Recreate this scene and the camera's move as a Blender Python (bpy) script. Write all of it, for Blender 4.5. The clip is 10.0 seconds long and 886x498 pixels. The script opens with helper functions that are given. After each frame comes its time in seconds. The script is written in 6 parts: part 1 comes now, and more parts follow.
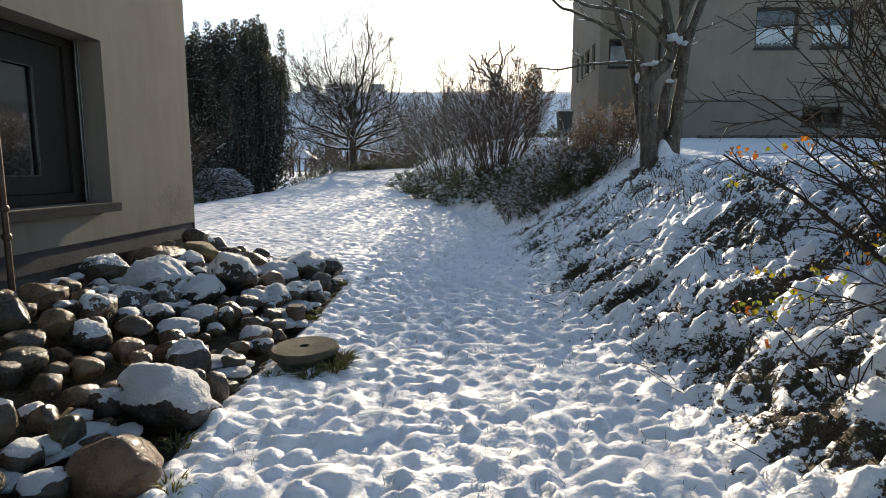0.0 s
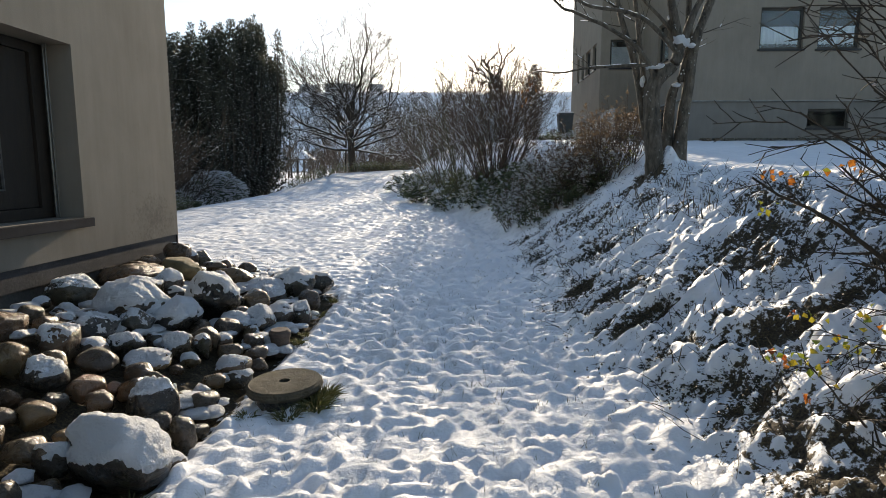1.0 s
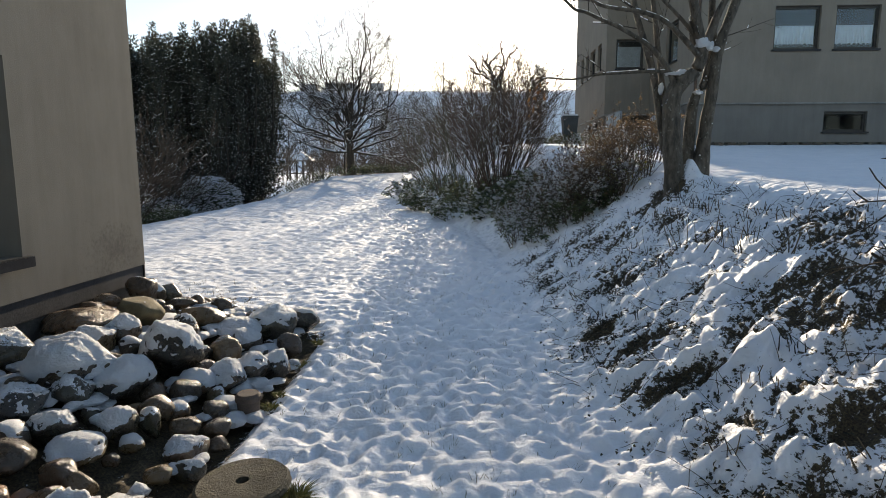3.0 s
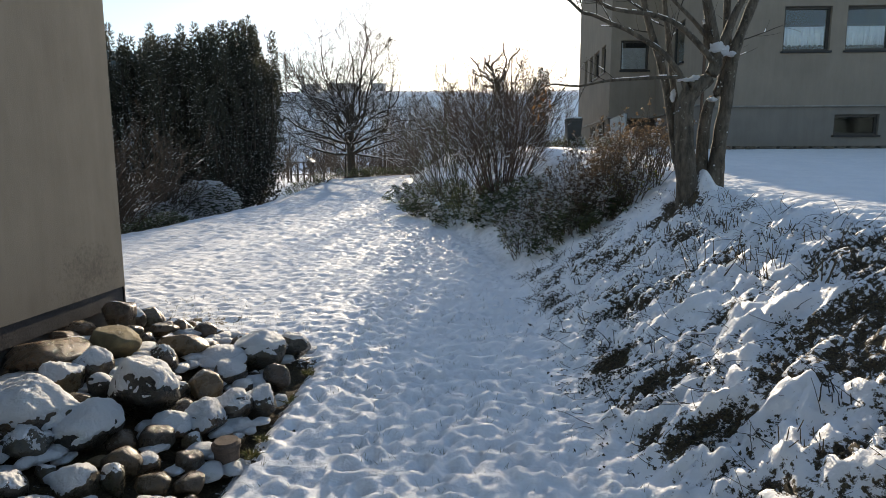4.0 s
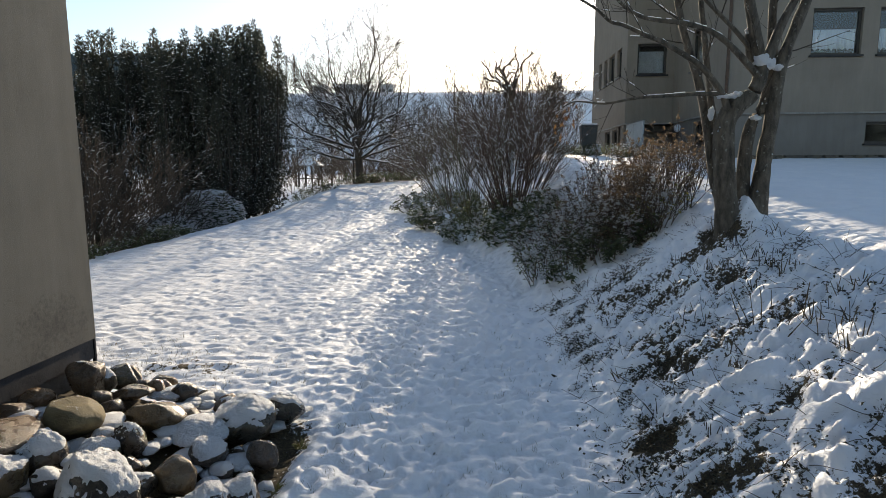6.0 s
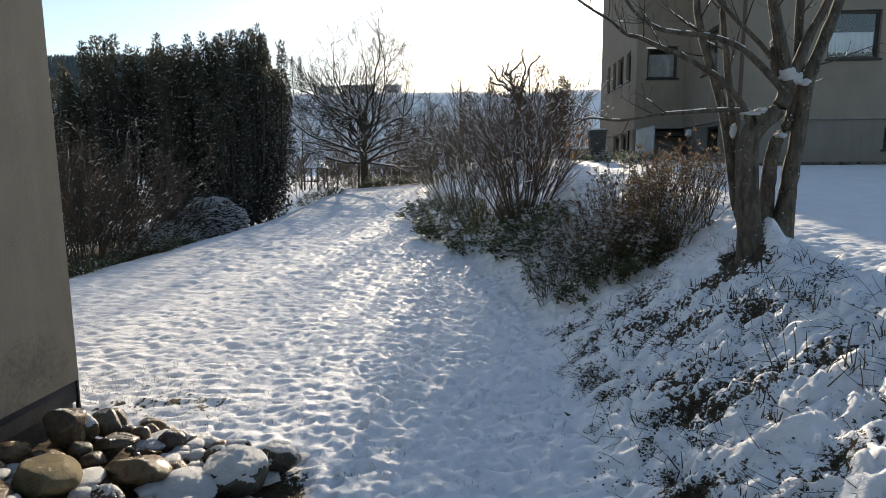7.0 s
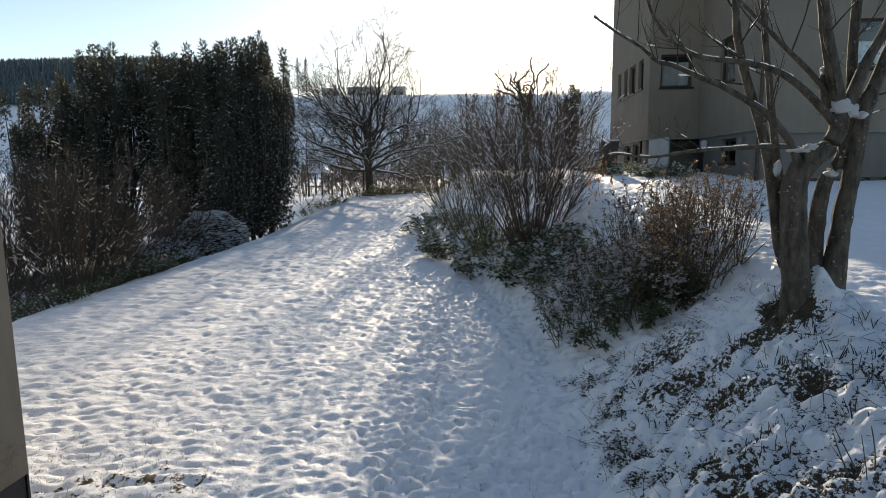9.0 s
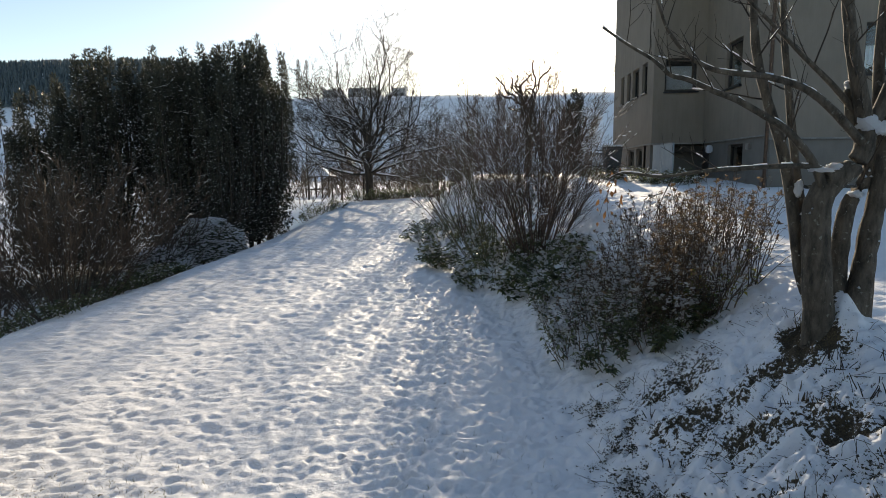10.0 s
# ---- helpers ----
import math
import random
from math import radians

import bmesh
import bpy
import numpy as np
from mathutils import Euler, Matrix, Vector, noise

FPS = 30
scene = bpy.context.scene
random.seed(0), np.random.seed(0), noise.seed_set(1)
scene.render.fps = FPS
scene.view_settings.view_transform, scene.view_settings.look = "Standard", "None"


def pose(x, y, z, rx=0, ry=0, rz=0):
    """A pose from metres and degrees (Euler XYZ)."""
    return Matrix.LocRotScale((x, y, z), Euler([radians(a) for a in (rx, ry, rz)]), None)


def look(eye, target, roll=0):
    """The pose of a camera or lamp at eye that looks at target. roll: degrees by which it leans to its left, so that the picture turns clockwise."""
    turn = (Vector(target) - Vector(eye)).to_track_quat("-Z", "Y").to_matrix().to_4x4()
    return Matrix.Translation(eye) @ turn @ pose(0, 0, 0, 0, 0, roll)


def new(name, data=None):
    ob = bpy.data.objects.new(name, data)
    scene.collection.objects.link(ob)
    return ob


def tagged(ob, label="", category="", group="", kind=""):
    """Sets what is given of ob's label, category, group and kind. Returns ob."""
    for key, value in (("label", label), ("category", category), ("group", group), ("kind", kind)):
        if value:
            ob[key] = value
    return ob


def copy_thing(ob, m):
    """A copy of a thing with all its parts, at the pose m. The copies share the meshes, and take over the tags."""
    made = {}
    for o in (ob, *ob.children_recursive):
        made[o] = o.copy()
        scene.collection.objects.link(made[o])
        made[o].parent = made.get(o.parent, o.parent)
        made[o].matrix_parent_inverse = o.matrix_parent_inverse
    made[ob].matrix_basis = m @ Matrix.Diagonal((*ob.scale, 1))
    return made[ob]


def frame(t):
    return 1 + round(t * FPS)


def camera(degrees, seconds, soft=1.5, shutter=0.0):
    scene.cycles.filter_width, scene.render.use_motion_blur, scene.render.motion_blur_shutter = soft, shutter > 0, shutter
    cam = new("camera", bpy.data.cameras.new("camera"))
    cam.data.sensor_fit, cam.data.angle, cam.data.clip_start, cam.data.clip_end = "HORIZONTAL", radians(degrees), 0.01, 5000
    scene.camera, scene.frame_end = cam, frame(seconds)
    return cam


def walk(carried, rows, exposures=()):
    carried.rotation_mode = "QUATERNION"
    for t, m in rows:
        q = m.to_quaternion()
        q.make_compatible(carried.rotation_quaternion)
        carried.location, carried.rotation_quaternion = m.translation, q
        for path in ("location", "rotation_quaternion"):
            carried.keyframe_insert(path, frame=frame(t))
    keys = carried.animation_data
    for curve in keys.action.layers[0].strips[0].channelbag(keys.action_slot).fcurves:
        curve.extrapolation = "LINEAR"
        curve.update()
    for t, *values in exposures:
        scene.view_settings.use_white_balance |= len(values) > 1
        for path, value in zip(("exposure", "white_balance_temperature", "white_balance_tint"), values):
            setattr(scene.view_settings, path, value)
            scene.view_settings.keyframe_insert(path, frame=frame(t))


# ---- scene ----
cam = camera(74.9, 10.0, soft=0.75)
PATH = [
    (0, (0.523, 2.414, 1.368), (0.436, 4.394, 1.099), 0.1),
    (0.5, (0.529, 2.599, 1.426), (0.443, 4.579, 1.157), 0.1),
    (1, (0.547, 2.806, 1.488), (0.461, 4.786, 1.218), 0.1),
    (1.5, (0.549, 3.001, 1.537), (0.464, 4.981, 1.268), 0.1),
    (2, (0.541, 3.226, 1.606), (0.455, 5.206, 1.335), 0.1),
    (2.5, (0.531, 3.416, 1.668), (0.444, 5.396, 1.394), -0.0),
    (4, (0.535, 4.057, 1.89), (0.438, 6.035, 1.615), -0.1),
    (4.5, (0.507, 4.234, 1.965), (0.404, 6.212, 1.689), -0.2),
    (5, (0.511, 4.442, 2.054), (0.395, 6.419, 1.775), -0.3),
    (5.5, (0.48, 4.645, 2.116), (0.36, 6.623, 1.842), -0.2),
    (7, (0.435, 5.246, 2.451), (0.286, 7.221, 2.176), -0.4),
    (7.5, (0.399, 5.43, 2.565), (0.245, 7.405, 2.292), -0.4),
    (8, (0.376, 5.619, 2.685), (0.218, 7.594, 2.411), -0.5),
    (8.5, (0.371, 5.815, 2.784), (0.207, 7.79, 2.509), -0.5),
    (9, (0.358, 6.012, 2.874), (0.19, 7.986, 2.602), -0.5),
    (9.5, (0.333, 6.197, 2.948), (0.168, 8.172, 2.682), -0.5),
    (10, (0.346, 6.395, 3.063), (0.174, 8.369, 2.793), -0.6),
]
walk(cam, [(t, look(eye, target, roll)) for t, eye, target, roll in PATH], [(0.0, 0.73, 7750, 10), (5.0, 0.67, 7750, 10), (10.0, 0.46, 7750, 10)])

# ---------- world, sun, exposure ----------
SUN_AZ, SUN_EL = radians(3.2), radians(16.3)     # azimuth from +y towards +x
world = bpy.data.worlds.new("sky")
scene.world = world
world.use_nodes = True
wn = world.node_tree
sky = wn.nodes.new("ShaderNodeTexSky")
sky.sky_type = "NISHITA"
sky.sun_disc = False
sky.sun_elevation, sky.sun_rotation = SUN_EL, SUN_AZ
sky.altitude, sky.air_density, sky.dust_density, sky.ozone_density = 900, 1.0, 0.7, 1.8
wn.links.new(sky.outputs[0], wn.nodes["Background"].inputs[0])
wn.nodes["Background"].inputs[1].default_value = 0.148
sun = new("sun", bpy.data.lights.new("sun", "SUN"))
sun.data.energy, sun.data.angle, sun.data.color = 4.7, radians(0.6), (1.0, 0.91, 0.79)
sun_dir = Vector((math.sin(SUN_AZ) * math.cos(SUN_EL), math.cos(SUN_AZ) * math.cos(SUN_EL), math.sin(SUN_EL)))
sun.matrix_world = look(sun_dir * 60, (0, 0, 0))


# ---------- materials ----------
class Mat:
    """A small builder round one node material."""

    def __init__(self, name, rough=0.7, metal=0.0, spec=0.5):
        self.m = bpy.data.materials.new(name)
        self.m.use_nodes = True
        self.t = self.m.node_tree
        self.b = self.t.nodes["Principled BSDF"]
        self.b.inputs["Roughness"].default_value = rough
        self.b.inputs["Metallic"].default_value = metal
        self.b.inputs["Specular IOR Level"].default_value = spec

    def node(self, kind, **kw):
        n = self.t.nodes.new(kind)
        for k, v in kw.items():
            n.inputs[k].default_value = v
        return n

    def link(self, a, b):
        self.t.links.new(a, b)

    def coords(self, stretch=(1, 1, 1), world_space=True):
        if world_space:
            src = self.t.nodes.new("ShaderNodeNewGeometry").outputs["Position"]
        else:
            src = self.t.nodes.new("ShaderNodeTexCoord").outputs["Object"]
        mp = self.t.nodes.new("ShaderNodeMapping")
        mp.inputs["Scale"].default_value = stretch
        self.link(src, mp.inputs["Vector"])
        return mp.outputs["Vector"]

    def noise(self, vec, scale, detail=4.0, rough=0.55, distort=0.0):
        n = self.node("ShaderNodeTexNoise", Scale=scale, Detail=detail, Roughness=rough, Distortion=distort)
        self.link(vec, n.inputs["Vector"])
        return n.outputs["Fac"]

    def ramp(self, fac, stops):
        r = self.t.nodes.new("ShaderNodeValToRGB")
        els = r.color_ramp.elements
        while len(els) < len(stops):
            els.new(0.5)
        for e, (p, c) in zip(els, stops):
            e.position, e.color = p, (*c, 1.0) if len(c) == 3 else c
        self.link(fac, r.inputs["Fac"])
        return r.outputs["Color"]

    def mix(self, fac, a, b):
        n = self.t.nodes.new("ShaderNodeMix")
        n.data_type = "RGBA"
        for sock, val in ((n.inputs[0], fac), (n.inputs[6], a), (n.inputs[7], b)):
            if isinstance(val, (int, float)):
                sock.default_value = val
            elif isinstance(val, tuple):
                sock.default_value = (*val, 1.0)
            else:
                self.link(val, sock)
        return n.outputs[2]

    def math(self, op, a, b=0.0):
        n = self.t.nodes.new("ShaderNodeMath")
        n.operation = op
        for sock, val in ((n.inputs[0], a), (n.inputs[1], b)):
            if isinstance(val, (int, float)):
                sock.default_value = val
            else:
                self.link(val, sock)
        return n.outputs[0]

    def vary(self, col, amount=0.25):
        """Object by object: a lighter or darker, slightly shifted copy of the colour."""
        info = self.t.nodes.new("ShaderNodeObjectInfo")
        hsv = self.t.nodes.new("ShaderNodeHueSaturation")
        mr = self.t.nodes.new("ShaderNodeMapRange")
        mr.inputs["To Min"].default_value, mr.inputs["To Max"].default_value = 1 - amount, 1 + amount
        self.link(info.outputs["Random"], mr.inputs["Value"])
        self.link(mr.outputs["Result"], hsv.inputs["Value"])
        self.link(col, hsv.inputs["Color"])
        return hsv.outputs["Color"]

    def island(self, col, amount=0.4):
        geo = self.t.nodes.new("ShaderNodeNewGeometry")
        hsv = self.t.nodes.new("ShaderNodeHueSaturation")
        mr = self.t.nodes.new("ShaderNodeMapRange")
        mr.inputs["To Min"].default_value, mr.inputs["To Max"].default_value = 1 - amount, 1 + amount
        self.link(geo.outputs["Random Per Island"], mr.inputs["Value"])
        self.link(mr.outputs["Result"], hsv.inputs["Value"])
        self.link(col, hsv.inputs["Color"])
        return hsv.outputs["Color"]

    def color(self, col):
        if isinstance(col, tuple):
            self.b.inputs["Base Color"].default_value = (*col, 1.0)
        else:
            self.link(col, self.b.inputs["Base Color"])
        return self

    def glow_through(self, weight, scale):
        """Light that scatters inside, as in snow."""
        self.b.inputs["Subsurface Weight"].default_value = weight
        self.b.inputs["Subsurface Radius"].default_value = (1.0, 0.95, 0.9)
        self.b.inputs["Subsurface Scale"].default_value = scale

    def bump(self, height, strength=0.4, dist=0.01):
        n = self.node("ShaderNodeBump", Strength=strength, Distance=dist)
        self.link(height, n.inputs["Height"])
        self.link(n.outputs["Normal"], self.b.inputs["Normal"])
        return self


def mottled(name, a, b, scale, rough=0.75, bump=0.3, dist=0.01, stretch=(1, 1, 1), vary=0.0, spec=0.4, metal=0.0, local=False):
    """Two-scale mottling between two colours with relief."""
    m = Mat(name, rough, metal, spec)
    v = m.coords(stretch, not local)
    n1, n2 = m.noise(v, scale, 5), m.noise(v, scale * 9, 4)
    f = m.math("ADD", m.math("MULTIPLY", n1, 0.65), m.math("MULTIPLY", n2, 0.35))
    c = m.ramp(f, [(0.36, a), (0.64, b)])
    if vary:
        c = m.vary(c, vary)
    m.color(c).bump(m.math("ADD", n2, m.math("MULTIPLY", n1, 0.5)), bump, dist)
    return m.m


def leafy(name, a, b, rough=0.55, trans=0.25):
    """Thin leaves: colour by island, some light let through."""
    m = Mat(name, rough, 0, 0.4)
    geo = m.t.nodes.new("ShaderNodeNewGeometry")
    c = m.ramp(geo.outputs["Random Per Island"], [(0.0, a), (1.0, b)])
    m.color(c)
    tr = m.t.nodes.new("ShaderNodeBsdfTranslucent")
    m.link(c, tr.inputs["Color"])
    mx = m.t.nodes.new("ShaderNodeMixShader")
    mx.inputs[0].default_value = trans
    out = m.t.nodes["Material Output"]
    m.link(m.b.outputs[0], mx.inputs[1])
    m.link(tr.outputs[0], mx.inputs[2])
    m.link(mx.outputs[0], out.inputs["Surface"])
    return m.m


def snow_material(name, fine=60.0):
    m = Mat(name, 0.62, 0, 0.35)
    v = m.coords()
    n1, n2, n3 = m.noise(v, 3.0, 4), m.noise(v, fine, 3, 0.7), m.noise(v, 28.0, 3)
    m.color(m.ramp(n1, [(0.3, (0.80, 0.825, 0.86)), (0.7, (0.88, 0.89, 0.91))]))
    m.bump(m.math("ADD", n2, m.math("MULTIPLY", n3, 0.9)), 1.0, 0.045)
    m.glow_through(0.3, 0.03)
    return m.m


def ground_material():
    """Snow that thins to soil, dead leaves and grass where the cover is broken, and darkens in hollows."""
    m = Mat("snow_ground", 0.6, 0, 0.35)
    v = m.coords()
    n1, n2, n3 = m.noise(v, 2.2, 4), m.noise(v, 75.0, 3, 0.6), m.noise(v, 24.0, 4, 0.6)
    snow = m.ramp(n1, [(0.3, (0.79, 0.815, 0.85)), (0.7, (0.87, 0.88, 0.90))])
    soil = m.ramp(n2, [(0.3, (0.022, 0.016, 0.011)), (0.5, (0.062, 0.045, 0.027)), (0.68, (0.115, 0.095, 0.05))])
    at = m.t.nodes.new("ShaderNodeAttribute")
    at.attribute_name = "bare"
    f = m.math("ADD", at.outputs["Fac"], m.math("MULTIPLY", m.math("SUBTRACT", n3, 0.5), 1.25))
    f = m.math("ADD", f, m.math("MULTIPLY", m.math("SUBTRACT", n2, 0.5), 0.45))
    mask = m.ramp(f, [(0.46, (0, 0, 0)), (0.56, (1, 1, 1))])
    m.color(m.mix(mask, snow, soil))
    m.link(m.ramp(mask, [(0.0, (0.58,) * 3), (1.0, (0.9,) * 3)]), m.b.inputs["Roughness"])
    n4 = m.noise(v, 10.5, 2, 0.5)
    n5 = m.noise(v, 190.0, 2, 0.6)
    hgt = m.math("ADD", m.math("MULTIPLY", n4, 3.2), m.math("ADD", m.math("MULTIPLY", n2, 0.6), m.math("MULTIPLY", n3, 2.4)))
    m.bump(m.math("ADD", hgt, m.math("MULTIPLY", n5, 0.2)), 0.28, 0.016)
    return m.m


def plaster_material(name, a, b, stain=None):
    m = Mat(name, 0.9, 0, 0.25)
    v = m.coords()
    n1, n2 = m.noise(v, 0.9, 5, 0.6, 0.4), m.noise(v, 120.0, 3)
    st = m.noise(m.coords((1.0, 1.0, 0.12)), 6.0, 5, 0.65)
    c = m.ramp(m.math("ADD", m.math("MULTIPLY", n1, 0.6), m.math("MULTIPLY", st, 0.4)), [(0.35, a), (0.62, b)])
    sp = m.ramp(m.noise(v, 7.0, 6, 0.7), [(0.66, (1, 1, 1)), (0.76, (0.72, 0.70, 0.66))])
    mx = m.t.nodes.new("ShaderNodeMix")
    mx.data_type, mx.blend_type = "RGBA", "MULTIPLY"
    mx.inputs[0].default_value = 0.7
    m.link(c, mx.inputs[6])
    m.link(sp, mx.inputs[7])
    c = mx.outputs[2]
    if stain:                                             # a sooty patch round one spot of the wall
        sep = m.t.nodes.new("ShaderNodeSeparateXYZ")
        m.link(v, sep.inputs[0])
        dy = m.math("DIVIDE", m.math("SUBTRACT", sep.outputs["Y"], stain[0]), stain[2])
        dz = m.math("DIVIDE", m.math("SUBTRACT", sep.outputs["Z"], stain[1]), stain[3])
        d = m.math("SQRT", m.math("ADD", m.math("MULTIPLY", dy, dy), m.math("MULTIPLY", dz, dz)))
        k = m.math("SUBTRACT", m.math("ADD", m.math("MULTIPLY", m.noise(v, 26.0, 6, 0.75), 0.8), m.math("MULTIPLY", m.noise(v, 5.0, 4, 0.6), 0.5)), m.math("MULTIPLY", d, 0.22))
        c = m.mix(m.math("MULTIPLY", m.ramp(k, [(0.46, (0, 0, 0)), (0.70, (1, 1, 1))]), 0.5), c, (0.05, 0.045, 0.038))
    m.color(c).bump(n2, 0.35, 0.004)
    return m.m


def bark_material(name, a, b, scale=9.0, lichen=0.0, rough=0.85):
    m = Mat(name, rough, 0, 0.4)
    v = m.coords((1, 1, 0.35))
    n1, n2 = m.noise(v, scale, 6, 0.65), m.noise(m.coords(), scale * 6, 4)
    c = m.ramp(n1, [(0.34, a), (0.66, b)])
    if lichen:
        k = m.ramp(m.noise(m.coords(), 22.0, 4), [(0.62, (0, 0, 0)), (0.70, (1, 1, 1))])
        c = m.mix(m.math("MULTIPLY", k, lichen), c, (0.33, 0.34, 0.29))
    m.color(c).bump(m.math("ADD", n1, m.math("MULTIPLY", n2, 0.5)), 0.9, 0.03)
    return m.m


def glass_material(name, tint=(0.9, 0.95, 0.97), ior=1.5):
    m = Mat(name, 0.02, 0, 0.5)
    m.b.inputs["Transmission Weight"].default_value = 1.0
    m.b.inputs["IOR"].default_value = ior
    m.color(tint)
    return m.m


def rock_material(name, a, b, moss=0.25, dust=0.45, gloss=(0.14, 0.50)):
    m = Mat(name, 0.55, 0, 0.5)
    v = m.coords()
    n1, n2, n3 = m.noise(v, 5.0, 6, 0.6, 0.6), m.noise(v, 70.0, 4, 0.7), m.noise(v, 14.0, 5, 0.6)
    c = m.vary(m.ramp(m.math("ADD", m.math("MULTIPLY", n1, 0.6), m.math("MULTIPLY", n3, 0.4)), [(0.35, a), (0.65, b)]), 0.45)
    who = m.t.nodes.new("ShaderNodeObjectInfo")
    hue = m.ramp(who.outputs["Random"], [(0.0, (1.0, 0.98, 0.92)), (0.2, (2.0, 1.5, 1.0)), (0.4, (0.62, 0.66, 0.70)), (0.6, (1.5, 1.35, 0.9)), (0.8, (0.7, 0.68, 0.62)), (1.0, (1.7, 1.25, 0.95))])
    tint = m.t.nodes.new("ShaderNodeMix")
    tint.data_type, tint.blend_type = "RGBA", "MULTIPLY"
    tint.inputs[0].default_value = 1.0
    m.link(c, tint.inputs[6])
    m.link(hue, tint.inputs[7])
    c = tint.outputs[2]
    pale = m.ramp(m.noise(v, 33.0, 5, 0.7), [(0.56, (0, 0, 0)), (0.66, (1, 1, 1))])
    c = m.mix(m.math("MULTIPLY", pale, 0.35), c, (0.17, 0.155, 0.125))
    k = m.ramp(m.noise(v, 8.0, 5, 0.7), [(0.58, (0, 0, 0)), (0.68, (1, 1, 1))])
    c = m.mix(m.math("MULTIPLY", k, moss), c, (0.10, 0.105, 0.045))
    frost = m.ramp(m.noise(v, 45.0, 5, 0.7), [(0.66, (0, 0, 0)), (0.72, (1, 1, 1))])
    c = m.mix(m.math("MULTIPLY", frost, 0.05), c, (0.62, 0.64, 0.66))
    geo = m.t.nodes.new("ShaderNodeNewGeometry")
    sep = m.t.nodes.new("ShaderNodeSeparateXYZ")
    m.link(geo.outputs["Normal"], sep.inputs[0])
    info = m.t.nodes.new("ShaderNodeObjectInfo")
    d = m.math("ADD", m.math("MULTIPLY", sep.outputs["Z"], 0.75), m.math("MULTIPLY", m.noise(v, 11.0, 6, 0.75), 1.1))
    d = m.math("ADD", d, m.math("MULTIPLY", n2, 0.5))
    d = m.math("ADD", d, m.math("MULTIPLY", info.outputs["Random"], dust))
    dusted = m.ramp(m.math("SUBTRACT", d, 0.75), [(0.90, (0, 0, 0)), (0.96, (1, 1, 1))])
    c = m.mix(dusted, c, (0.80, 0.82, 0.85))
    m.color(c).bump(m.math("ADD", m.math("MULTIPLY", n3, 0.8), m.math("MULTIPLY", n2, 0.8)), 1.0, 0.018)
    m.link(m.ramp(n3, [(0.35, (gloss[0],) * 3), (0.65, (gloss[1],) * 3)]), m.b.inputs["Roughness"])
    if gloss[0] < 0.5:                                    # wet stone
        m.b.inputs["Coat Weight"].default_value = 0.35
        m.b.inputs["Coat Roughness"].default_value = 0.22
    return m.m


M_GROUND = ground_material()
M_SNOW = snow_material("snow", 95.0)
M_SNOW_TWIG = snow_material("snow_on_twigs", 30)
M_PLASTER = plaster_material("house_plaster", (0.160, 0.142, 0.116), (0.212, 0.190, 0.157), (9.2, 0.95, 0.55, 0.32))
M_PLASTER_R = plaster_material("far_house_plaster", (0.192, 0.165, 0.135), (0.236, 0.205, 0.168))
M_PLASTER_BASE = plaster_material("basement_plaster", (0.15, 0.139, 0.124), (0.19, 0.176, 0.157))
M_CONCRETE = mottled("concrete", (0.16, 0.155, 0.145), (0.28, 0.27, 0.25), 3.0, 0.85, 0.4, 0.01)
M_SCREEN = mottled("screen_panel", (0.24, 0.29, 0.32), (0.33, 0.38, 0.41), 2.5, 0.5, 0.2, 0.004)
M_BITUMEN = mottled("dark_band", (0.020, 0.021, 0.024), (0.042, 0.042, 0.046), 5.0, 0.6, 0.3, 0.006)
M_FOUND = mottled("dark_foundation", (0.06, 0.056, 0.05), (0.12, 0.112, 0.10), 3.0, 0.85, 0.4, 0.01)
M_SILL = mottled("sill_metal", (0.012, 0.012, 0.014), (0.024, 0.024, 0.027), 8.0, 0.35, 0.1, 0.003, metal=0.4)
M_WOOD_FRAME = mottled("window_wood", (0.012, 0.009, 0.007), (0.026, 0.018, 0.013), 4.0, 0.5, 0.3, 0.004, (8, 8, 0.8))
M_DARK_FRAME = mottled("dark_window_frame", (0.02, 0.018, 0.016), (0.045, 0.04, 0.035), 6.0, 0.5, 0.2, 0.004)
M_GLASS = glass_material("window_glass")
M_GLASS_COATED = glass_material("coated_window_glass", (0.85, 0.9, 0.92), 3.2)
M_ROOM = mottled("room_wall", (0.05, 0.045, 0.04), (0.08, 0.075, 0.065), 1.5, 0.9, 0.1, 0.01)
M_BLIND = mottled("window_blind", (0.30, 0.30, 0.30), (0.38, 0.38, 0.38), 5.0, 0.9, 0.2, 0.004)
M_CURTAIN = mottled("net_curtain", (0.55, 0.57, 0.6), (0.72, 0.74, 0.77), 6.0, 0.9, 0.4, 0.01, (9, 9, 0.4))
M_PIPE = mottled("pipe_paint", (0.05, 0.032, 0.024), (0.10, 0.062, 0.045), 12.0, 0.45, 0.15, 0.003, metal=0.5)
M_CABLE = mottled("guide_cable", (0.10, 0.10, 0.10), (0.2, 0.2, 0.2), 20.0, 0.35, 0.1, 0.002, metal=0.9)
M_ROOF = mottled("roof_boards", (0.10, 0.085, 0.07), (0.16, 0.14, 0.115), 2.0, 0.8, 0.3, 0.01)
M_ROCK = rock_material("boulder", (0.011, 0.0098, 0.008), (0.052, 0.045, 0.035))
M_ROCK_WARM = rock_material("warm_boulder", (0.028, 0.021, 0.015), (0.12, 0.09, 0.062), 0.12)
M_MILL = rock_material("millstone_stone", (0.055, 0.056, 0.045), (0.12, 0.118, 0.095), 0.55, -0.6, (0.8, 0.95))
